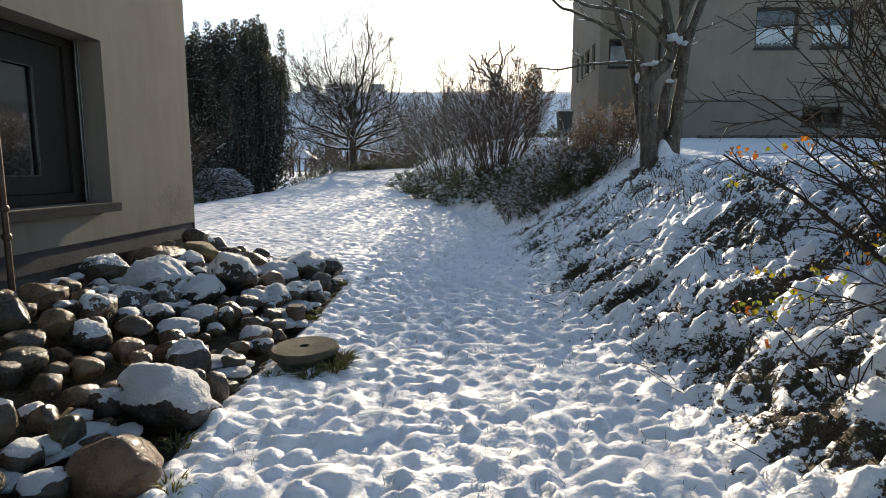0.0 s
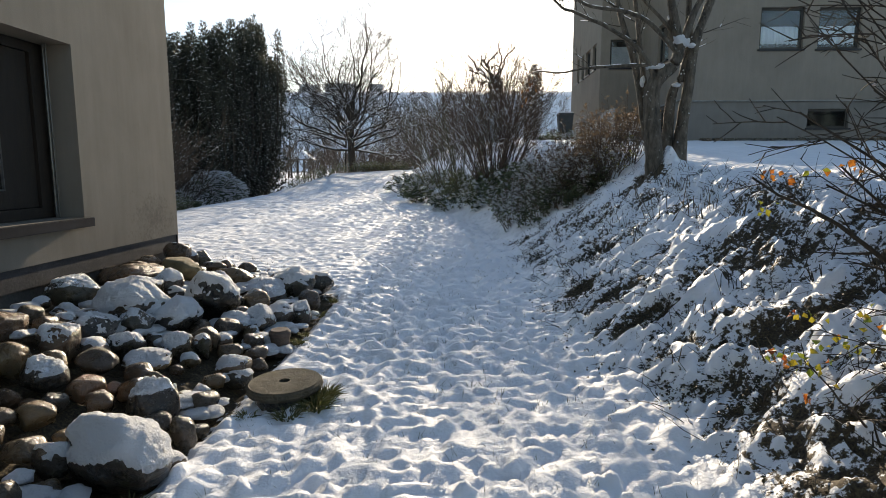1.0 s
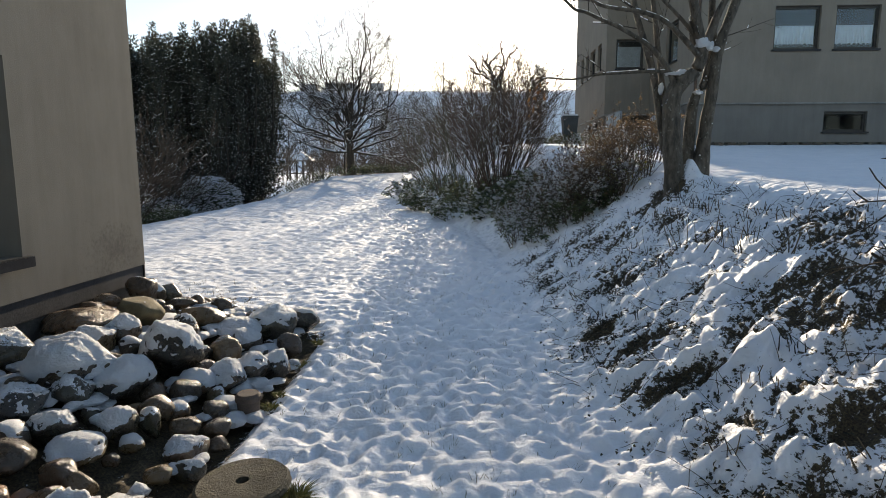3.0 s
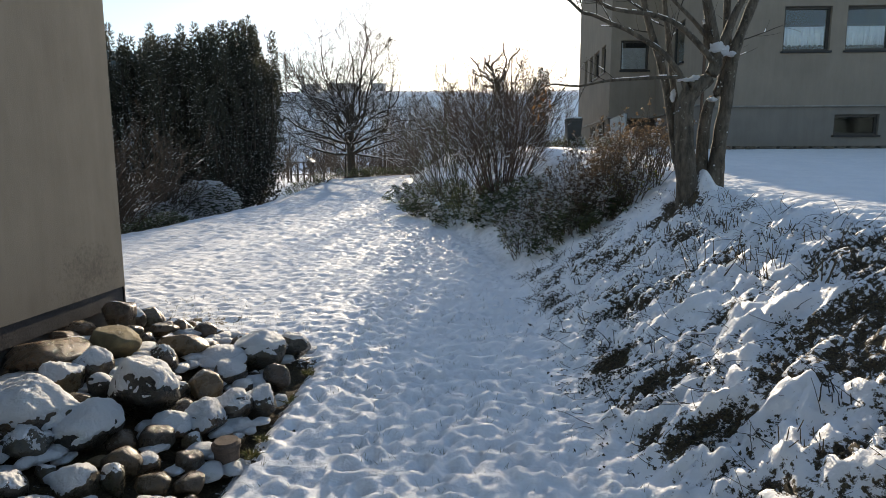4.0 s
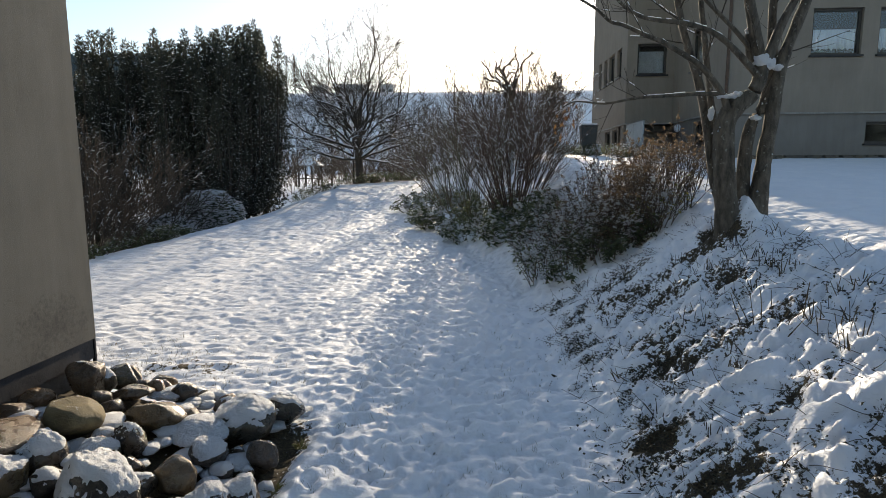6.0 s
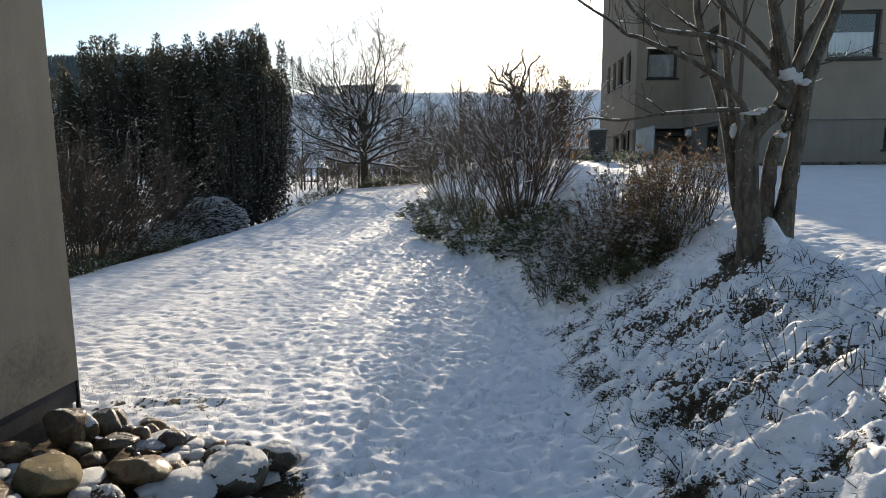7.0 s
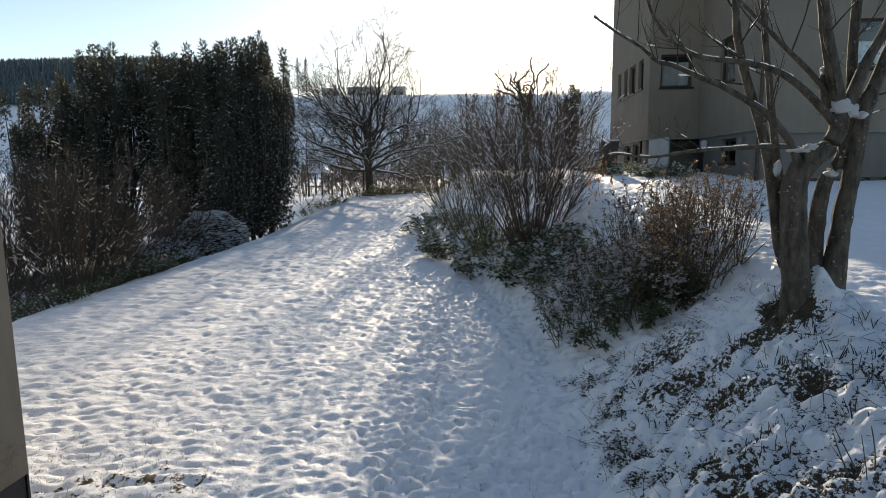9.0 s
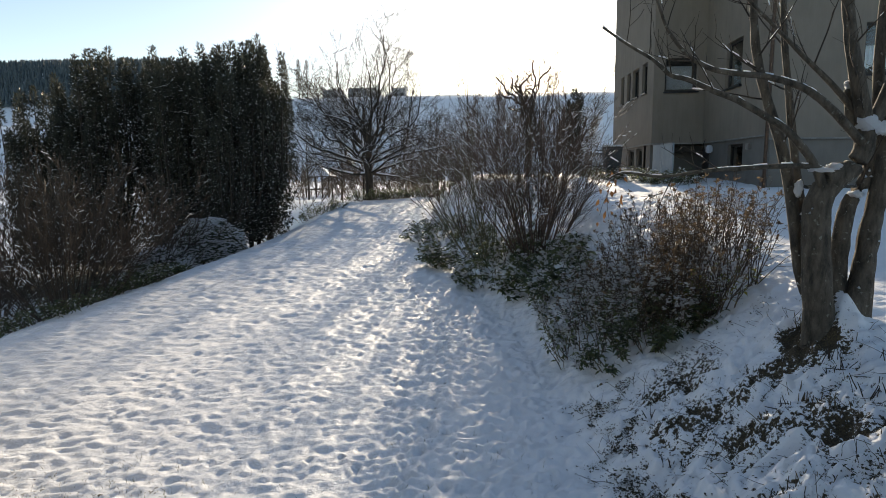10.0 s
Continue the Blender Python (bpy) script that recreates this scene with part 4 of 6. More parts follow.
STONES_B = [
    (-2.20, 6.47, 0.16, 0.23, 0.40), (-2.66, 6.53, 0.20, 0.18, 0.00), (-1.69, 6.62, 0.19, 0.13, 0.85),
    (-1.07, 6.71, 0.11, 0.12, 0.60), (-1.91, 6.75, 0.15, 0.16, 0.60), (-1.89, 6.80, 0.10, 0.15, 0.40),
    (-2.18, 6.86, 0.21, 0.21, 0.45), (-1.20, 6.90, 0.17, 0.13, 0.50), (-1.62, 6.94, 0.14, 0.19, 0.50),
    (-1.48, 7.04, 0.08, 0.18, 0.40), (-1.12, 7.19, 0.11, 0.13, 0.00), (-2.20, 7.37, 0.29, 0.33, 0.90),
    (-1.23, 7.39, 0.10, 0.15, 0.00), (-1.90, 7.42, 0.22, 0.25, 0.90), (-2.74, 7.44, 0.25, 0.23, 0.40),
    (-1.51, 7.70, 0.15, 0.17, 0.90), (-1.81, 7.86, 0.28, 0.39, 0.85), (-1.36, 7.89, 0.18, 0.22, 0.55),
    (-2.42, 7.91, 0.18, 0.20, 0.50),
]
STONES_C = [
    (-1.27, 8.13, 0.18, 0.21, 0.60), (-2.40, 8.21, 0.19, 0.23, 0.60), (-2.70, 8.22, 0.36, 0.22, 0.10),
    (-1.10, 8.31, 0.15, 0.22, 0.60), (-1.99, 8.53, 0.13, 0.25, 0.30), (-2.89, 8.64, 0.14, 0.14, 0.10),
    (-1.53, 8.68, 0.17, 0.18, 0.50), (-2.46, 8.72, 0.25, 0.28, 0.10), (-1.15, 8.78, 0.14, 0.22, 0.10),
    (-2.89, 8.83, 0.14, 0.16, 0.00), (-1.68, 8.92, 0.27, 0.17, 0.90), (-2.04, 8.97, 0.24, 0.20, 0.00),
    (-1.46, 9.13, 0.27, 0.30, 0.85), (-2.74, 9.20, 0.19, 0.26, 0.15), (-2.41, 9.24, 0.18, 0.12, 0.00),
    (-2.65, 9.28, 0.10, 0.18, 0.80), (-2.31, 9.42, 0.10, 0.14, 0.00), (-1.23, 9.48, 0.20, 0.25, 0.70),
    (-2.10, 9.60, 0.17, 0.12, 0.30),
]
rng = random.Random(21)
placed = []
for row in STONES_A + STONES_B + STONES_C:
    placed.append(row[:3])
    ob = boulder(*row, rng)
    if row[:2] == (-2.46, 8.72):                          # the pale upright one with moss
        ob.data = ob.data.copy()
        ob.data.materials.clear()
        ob.data.materials.append(M_MOSSY_ROCK)
        ob.scale.z *= 0.95
        ob.scale.x *= 1.1
        ob.location.y -= 0.12
        tagged(ob, "pale mossy upright boulder in the stone bed", "boulder", "boulders beside the house")
# the rest of the bed, filled with smaller stones
tries = 0
while tries < 9000 and len(placed) < 240:
    tries += 1
    y = rng.uniform(3.2, 9.8)
    right = float(np.interp(y, [3.2, 4.6, 6.2, 6.9, 7.5, 9.2, 9.6, 9.8], [-0.75, -0.85, -0.92, -0.98, -1.0, -1.08, -1.5, -2.1]))
    x = rng.uniform(-2.9, right)
    r = rng.choice((0.06, 0.08, 0.1, 0.12, 0.16))
    if x + r > right + 0.03 or x - r < -2.96 or math.hypot(x + 0.66, y - 6.4) < 0.25 + r or math.hypot(x + 1.0, y - 7.5) < 0.08 + r:
        continue
    if any(math.hypot(x - a, y - b) < 0.62 * (r + c) for a, b, c in placed):
        continue
    placed.append((x, y, r))
    boulder(x, y, r, r * rng.uniform(1.0, 1.5), 0 if y < 6.5 and x < -1.2 and rng.random() < 0.8 else rng.choice((0, 0, 0, 0.1, 0.3, 0.5, 0.8)), rng)


def lump(V, F, c, rx, rz, seed):
    """A soft rounded heap of snow."""
    if not SPHERE:
        bm = bmesh.new()
        bmesh.ops.create_icosphere(bm, subdivisions=2, radius=1)
        bm.verts.index_update()
        SPHERE.append([v.co.copy() for v in bm.verts])
        SPHERE.append([tuple(v.index for v in f.verts) for f in bm.faces])
        bm.free()
    k = len(V)
    o = Vector((seed * 3.7, seed * 1.3, seed * 0.7))
    for q in SPHERE[0]:
        w = 1 + 0.45 * noise.noise(q * 1.2 + o) + 0.22 * noise.noise(q * 3.1 + o)
        V.append(c + Vector((q.x * rx * w, q.y * rx * w, q.z * rz * w)))
    F.extend(tuple(k + i for i in f) for f in SPHERE[1])


SPHERE = []


def bed_snow():
    """Snow that has fallen between the stones, in patches."""
    V, F = [], []
    g = random.Random(77)
    for k in range(520):
        y = g.uniform(4.0, 9.7)
        x = g.uniform(-2.85, -1.0)
        if (y < 6.3 and x < -1.5) or vnoise(np.array(x / 0.5), np.array(y / 0.5), 78) < -0.1 or any(math.hypot(x - a, y - b) < 0.62 * c for a, b, c in placed):
            continue
        lump(V, F, Vector((x, y, bed(x, y) + 0.03 + g.uniform(0, .05))), g.uniform(0.05, 0.12), g.uniform(0.02, 0.045), k)
    ob = mesh_ob("snow_patches", V, F, M_SNOW, None, smooth=True)
    tagged(ob, "small patches of snow between the boulders", "snow", kind="stuff")


bed_snow()


def millstone():
    m = thing("millstone", "round grey millstone with a centre hole, mossy edge", "millstone", -0.66, 6.45, at(-0.66, 6.45) + 0.012)
    m.rotation_euler = (radians(1.0), radians(-2.0), 0)
    n, R, r, t = 56, 0.245, 0.035, 0.06
    V, F = [], []
    prof = [(r, 0.0), (r, t), (r + 0.008, t + 0.002), (R - 0.014, t), (R, t - 0.014), (R + 0.004, 0.02), (R - 0.01, 0.0)]
    g = random.Random(3)
    for i in range(n):
        w = 2 * math.pi * i / n
        for j, (q, z) in enumerate(prof):
            e = q + (g.uniform(-0.004, 0.004) if j > 3 else 0)
            V.append(Vector((math.cos(w) * e, math.sin(w) * e, z)))
    k = len(prof)
    for i in range(n):
        for j in range(k):
            a, b = i * k + j, i * k + (j + 1) % k
            c, d = ((i + 1) % n) * k + (j + 1) % k, ((i + 1) % n) * k + j
            F.append((a, b, c, d))
    s = mesh_ob("stone_disc", V, F, M_MILL, m)
    s.location = (0, 0, 0.045)
    bm = bmesh.new()
    bmesh.ops.create_cone(bm, cap_ends=True, segments=28, radius1=0.21, radius2=0.2, depth=0.14, matrix=pose(0, 0, -0.035))
    for v in bm.verts:
        v.co += Vector((0.02 * noise.noise(v.co * 9), 0.02 * noise.noise(v.co * 8 + Vector((5, 0, 0))), 0))
    part("stone_base", bm, M_BARE_ROCK, m, "dark mossy stone under the disc")


millstone()


def clay_pot():
    p = thing("clay_pot", "small weathered terracotta pot with a lid", "pot", -1.06, 7.56, at(-1.06, 7.56) - 0.09)
    prof = [(0.0, 0.0), (0.072, 0.0), (0.078, 0.06), (0.084, 0.065), (0.084, 0.075), (0.078, 0.08), (0.082, 0.17), (0.092, 0.178), (0.092, 0.208), (0.086, 0.214), (0.0, 0.214)]
    V, F, n = [], [], 28
    for i in range(n):
        w = 2 * math.pi * i / n
        V.extend(Vector((math.cos(w) * q, math.sin(w) * q, z)) for q, z in prof)
    k = len(prof)
    for i in range(n):
        for j in range(k - 1):
            F.append((i * k + j, ((i + 1) % n) * k + j, ((i + 1) % n) * k + j + 1, i * k + j + 1))
    mesh_ob("body", V, F, M_TERRACOTTA, p)
    bm = bmesh.new()
    bmesh.ops.create_cone(bm, cap_ends=True, segments=20, radius1=0.084, radius2=0.074, depth=0.014, matrix=pose(0, 0, 0.222))
    part("lid", bm, M_TERRACOTTA, p, "clay lid dusted with frost")


clay_pot()


# ---------- plants ----------
def grass_tuft(name, x, y, n, size, material, label, rng, category="grass"):
    V, F = [], []
    for k in range(n):
        a = rng.uniform(0, 6.283)
        r = size * 0.5 * math.sqrt(rng.random())
        p = Vector((r * math.cos(a), r * math.sin(a), -0.01))
        d = Vector((math.cos(a) * 0.5, math.sin(a) * 0.5, 1)) + rand_dir(rng) * 0.45
        L = size * rng.uniform(0.4, 0.9)
        s = d.cross(Vector((rng.uniform(-1, 1), rng.uniform(-1, 1), 0))).normalized() * 0.004
        k0 = len(V)
        tip = p + d.normalized() * L + Vector((math.cos(a), math.sin(a), -0.6)) * L * 0.35
        mid = p + d.normalized() * L * 0.55
        V.extend([p - s, p + s, mid - s * 0.8, mid + s * 0.8, tip])
        F.extend([(k0, k0 + 1, k0 + 3, k0 + 2), (k0 + 2, k0 + 3, k0 + 4)])
    ob = mesh_ob(name, V, F, material)
    ob.location = (x, y, at(x, y))
    return tagged(ob, label, category, "grass tufts", kind="stuff")


rng = random.Random(5)
for x, y, n, s in ((-0.42, 6.28, 260, 0.16), (-0.40, 6.45, 220, 0.15), (-0.55, 6.14, 120, 0.12), (-0.80, 6.12, 60, 0.10), (-0.92, 7.62, 90, 0.08),
                   (-0.93, 7.85, 60, 0.07), (-0.95, 5.15, 50, 0.12), (-0.78, 4.75, 60, 0.12), (-0.96, 8.5, 70, 0.10), (-0.95, 9.1, 60, 0.10)):
    grass_tuft("grass_tuft", x, y, n, s, M_GRASS, "green grass tuft at the edge of the stones", rng)


def lawn_blades():
    """Single blades that stand out of the snow."""
    g = random.Random(6)
    V, F = [], []
    for k in range(1250):
        if k < 900:
            y = 3.6 + 9 * g.random() ** 1.5
            x = g.uniform(-0.8, 1.9)
        else:                                             # the worn patch by the house corner
            x, y = g.gauss(-3.2, 0.9), g.gauss(10.7, 0.5)
        c = Vector((x, y, at(x, y) - 0.01))
        for j in range(g.randint(1, 5)):
            p = c + Vector((g.uniform(-.03, .03), g.uniform(-.03, .03), 0))
            d = (Vector((0, 0, 1)) + rand_dir(g) * 0.7).normalized() * g.uniform(0.03, 0.075)
            s = Vector((g.uniform(-1, 1), g.uniform(-1, 1), 0)).normalized() * 0.0016
            k0 = len(V)
            V.extend([p - s, p + s, p + d])
            F.append((k0, k0 + 1, k0 + 2))
    ob = mesh_ob("grass_blades", V, F, M_GRASS)
    V, F = [], []
    for k in range(900):
        x, y = g.gauss(-3.2, 1.0), g.gauss(10.7, 0.55)
        p = Vector((x, y, at(x, y) - 0.005))
        d = (Vector((0, 0, 0.8)) + rand_dir(g) * 0.9) * g.uniform(0.02, 0.05)
        q = Vector((g.uniform(-1, 1), g.uniform(-1, 1), 0)).normalized() * 0.0022
        k0 = len(V)
        V.extend([p - q, p + q, p + d])
        F.append((k0, k0 + 1, k0 + 2))
    tagged(mesh_ob("dry_grass", V, F, M_STALK), "straw-coloured dry grass where the snow is worn thin", "grass", kind="stuff")
    tagged(ob, "single grass blades showing through the snow", "grass", kind="stuff")


lawn_blades()


# the tree on the bank: three stems from one root, cut back and branching again
def bank_tree():
    g = random.Random(12)
    x0, y0 = 3.48, 12.05
    z0 = at(x0, y0)
    t = thing("tree", "bare three-stemmed tree with snow in its forks", "tree", x0, y0, z0)

    def V3(x, z, y=12.05):
        return Vector((x - x0, y - y0, z - z0))

    def stem(name, pts, r0, r1, n=11):
        P = [V3(*p) for p in pts]
        Q, R = [], []
        k = len(P) - 1
        for i in range(k * 4 + 1):                      # smooth the line a little
            s = i / 4
            a = min(int(s), k - 1)
            f = s - a
            p0, p1, p2, p3 = P[max(a - 1, 0)], P[a], P[a + 1], P[min(a + 2, k)]
            q = 0.5 * ((2 * p1) + (p2 - p0) * f + (2 * p0 - 5 * p1 + 4 * p2 - p3) * f * f + (3 * p1 - p0 - 3 * p2 + p3) * f ** 3)
            Q.append(q)
            u = i / (k * 4)
            flare = 0.35 * max(0, 1 - u * 5) if name == "trunk" else 0
            R.append((r0 + (r1 - r0) * u) * (1 + flare) * (1 + 0.06 * noise.noise(q * 4)))
        V, F = [], []
        tube(V, F, Q, R, n, True)
        for v in V:
            v += Vector((noise.noise(v * 9), noise.noise(v * 9 + Vector((9, 0, 0))), 0)) * r0 * 0.10
        mesh_ob(name, V, F, M_BARK, t, smooth=True)
        return Q, R
    limbs = []
    A = stem("trunk", [(3.47, 1.22), (3.44, 1.6), (3.38, 2.13), (3.345, 2.55), (3.37, 2.78), (3.46, 2.93), (3.58, 3.02)], 0.138, 0.10, 14)
    Bt = stem("trunk", [(3.66, 1.45, 12.25), (3.68, 1.9, 12.25), (3.69, 2.3, 12.25), (3.72, 2.7, 12.22), (3.85, 2.95, 12.2), (3.92, 3.4, 12.2), (3.90, 4.0, 12.25), (3.95, 5.0, 12.3)], 0.095, 0.04)
    C = stem("trunk", [(3.82, 1.38, 12.15), (3.84, 1.8, 12.15), (3.87, 2.25, 12.15), (3.92, 2.69, 12.15), (3.96, 3.3, 12.12), (4.06, 3.7, 12.1), (4.22, 4.2, 12.1), (4.42, 5.0, 12.2), (4.5, 5.8, 12.3)], 0.112, 0.035)
    A1 = stem("limb", [(3.40, 2.84), (3.50, 2.95), (3.61, 3.03), (3.71, 3.2), (3.72, 3.38), (3.64, 3.7), (3.55, 4.08), (3.49, 4.4), (3.42, 5.0), (3.45, 5.7)], 0.108, 0.035)
    A2 = stem("limb", [(3.70, 3.25), (3.80, 3.5), (3.92, 3.85), (4.08, 4.2), (4.2, 4.7), (4.4, 5.5)], 0.07, 0.02)
    A3 = stem("limb", [(3.48, 2.92, 12.0), (3.32, 3.04, 12.0), (3.08, 3.07, 12.0), (2.62, 3.05, 12.0), (2.3, 3.03, 12.0), (1.95, 2.98, 12.1), (1.62, 3.02, 12.2), (1.46, 2.95, 12.25)], 0.032, 0.007, 8)
    A4 = stem("limb", [(3.42, 1.75, 12.15), (3.34, 2.05, 12.25), (3.23, 2.66, 12.25), (3.10, 3.21, 12.25), (2.94, 3.66, 12.25), (2.82, 4.06, 12.25), (2.76, 4.5, 12.25), (2.72, 5.4, 12.25)], 0.065, 0.03, 9)
    A5 = stem("limb", [(3.34, 2.55, 12.2), (3.32, 2.8, 12.33), (3.27, 3.12, 12.35), (3.17, 3.75, 12.35), (3.08, 4.41, 12.35), (3.06, 5.3, 12.4)], 0.048, 0.025, 9)
    A6 = stem("limb", [(3.70, 3.25, 12.02), (3.57, 3.37, 12.0), (3.42, 3.53, 12.0), (3.24, 3.69, 12.0), (3.06, 3.79, 12.0), (2.79, 3.87, 12.0), (2.54, 3.90, 12.0), (2.34, 3.94, 12.0), (2.18, 4.02, 12.0), (2.03, 4.15, 12.0), (1.90, 4.34, 12.0), (1.80, 4.6, 12.0)], 0.042, 0.012, 8)
    A7 = stem("limb", [(3.36, 2.86, 12.0), (3.26, 3.09, 12.0), (3.04, 3.36, 12.0), (2.84, 3.5, 12.0), (2.57, 3.66, 12.0), (2.35, 3.75, 12.0), (2.11, 3.86, 12.0), (1.96, 3.9, 12.0), (1.80, 4.04, 12.0), (1.6, 4.16, 12.0), (1.34, 4.34, 12.0)], 0.042, 0.010, 8)
    A8 = stem("limb", [(3.69, 3.48, 12.08), (3.58, 3.62, 12.1), (3.40, 3.82, 12.1), (3.16, 4.05, 12.1), (2.85, 4.36, 12.1), (2.5, 4.7, 12.1)], 0.035, 0.012, 8)
    stub = stem("cut_stub", [(3.64, 3.42, 12.12), (3.62, 3.6, 12.14), (3.61, 3.76, 12.15)], 0.055, 0.05)
    for q, r in (A1, A2, A3, A4, A5, A6, A7, A8, Bt, C):
        k = len(q)
        sub = []
        thin = [min(w * 0.55, 0.016) for w in r]
        grow(g, sub, q[k // 3:], thin[k // 3:], 0, [(6, 0.85, 50, 0.10, 0.03, 0.15, 6), (4, 0.32, 45, 0.14, 0.04, 0.2, 4)])
        limbs += [(a + 1, b, c) for a, b, c in sub if a > 0]
    woody("branchwork", limbs, M_BARK_DARK, t, g, 0.22, (6, 5, 4, 3), 0.0025, 0.004)
    V, F = [], []
    for q, r in (A3, A6, A7, A8):
        ridge(V, F, q, [w * 0.7 for w in r], g, 0.55)
    mesh_ob("snow_cover", V, F, M_SNOW_TWIG, t)
    # snow lodged in the forks: soft lumps pressed together
    for x, z, y, rx, rz in ((3.71, 3.44, 12.03, 0.075, 0.075), (3.80, 3.40, 12.03, 0.06, 0.06), (3.62, 3.80, 12.14, 0.055, 0.045), (3.90, 3.36, 12.02, 0.045, 0.035),
                            (3.33, 3.03, 12.0, 0.09, 0.022), (3.44, 3.06, 12.0, 0.05, 0.03), (3.23, 2.86, 12.17, 0.032, 0.075), (3.74, 2.80, 12.17, 0.05, 0.035)):
        bm = bmesh.new()
        bmesh.ops.create_icosphere(bm, subdivisions=3, radius=1)
        o = Vector((x * 7, z * 9, 3))
        for v in bm.verts:
            v.co *= 1.12 + 0.5 * noise.noise(v.co * 1.5 + o) + 0.28 * noise.noise(v.co * 3.7 + o) + 0.1 * noise.noise(v.co * 9 + o)
            v.co = Vector((v.co.x * rx, v.co.y * rx, v.co.z * rz)) + V3(x, z, y)
        part("snow_lump", bm, M_SNOW, t, "snow lodged in a fork", True)
    # crumbs of snow on the knots of the stems
    V, F = [], []
    for q, r in (A, Bt, C, A4):
        for k in range(9):
            i = g.randrange(2, len(q) // 2 + 3)
            a = g.uniform(2.2, 5.6)
            w = r[i] * 0.97
            blob(V, F, q[i].lerp(q[i + 1], g.random()) + Vector((math.cos(a) * w, math.sin(a) * w, 0)), 0.006 + 0.02 * g.random() ** 2, g, 0.9)
    mesh_ob("snow_cover", V, F, M_SNOW, t, "crumbs of snow stuck to the bark", True)
    # last curled brown leaves on the low twigs
    V, F = [], []
    for e, n, drop in ((A3[0][-1], 18, 0.42), (A3[0][-4], 9, 0.25)):
        for k in range(n):
            q = e + Vector((g.uniform(-.09, .09), g.uniform(-.09, .09), g.uniform(-drop, 0.12)))
            leaf(V, F, q, Vector((g.uniform(-.4, .4), g.uniform(-.4, .4), -1)), rand_dir(g), g.uniform(0.045, 0.085), g.uniform(0.025, 0.045), 0.35)
    mesh_ob("foliage", V, F, M_CURLED, t, "curled brown leaves")
    return t


bank_tree()


def fan_shrub(name, label, x, y, n, height, spread, material, seed, snow=0.25, twigs=True, side=6, thick=0.004, fine=5):
    """Many upright stems from one foot that fan out and split into fine twigs."""
    g = random.Random(seed)
    t = thing(name, label, "shrub", x, y, at(x, y) - 0.03)
    limbs = []
    for k in range(n):
        a = g.uniform(0, 6.283)
        q = math.sqrt(g.random())
        p = Vector((math.cos(a) * 0.25 * q * spread, math.sin(a) * 0.25 * q * spread, 0))
        lean = spread * q * 0.55
        d = Vector((math.cos(a) * lean / height * 2, math.sin(a) * lean / height * 2, 1))
        pts, rad = limb(g, p, d, height * g.uniform(0.6, 1.05), g.uniform(0.008, 0.017) * (height / 3) ** 0.5, 0.003, 8, 0.10, 0.02)
        sub = []
        spec = [(side, height * 0.26, 28, 0.09, 0.05, 0.25, 4)] + ([(fine, height * 0.09, 35, 0.12, 0.05, 0.2, 3)] if twigs else [])
        grow(g, sub, pts, rad, 0, spec)
        limbs += sub
    woody("thicket", [q for q in limbs if q[0] == 0], material, t, g, 0.0, (5,), thick)
    woody("branchwork", [q for q in limbs if q[0] > 0], material, t, g, snow, (5, 3, 3), thick)
    return t


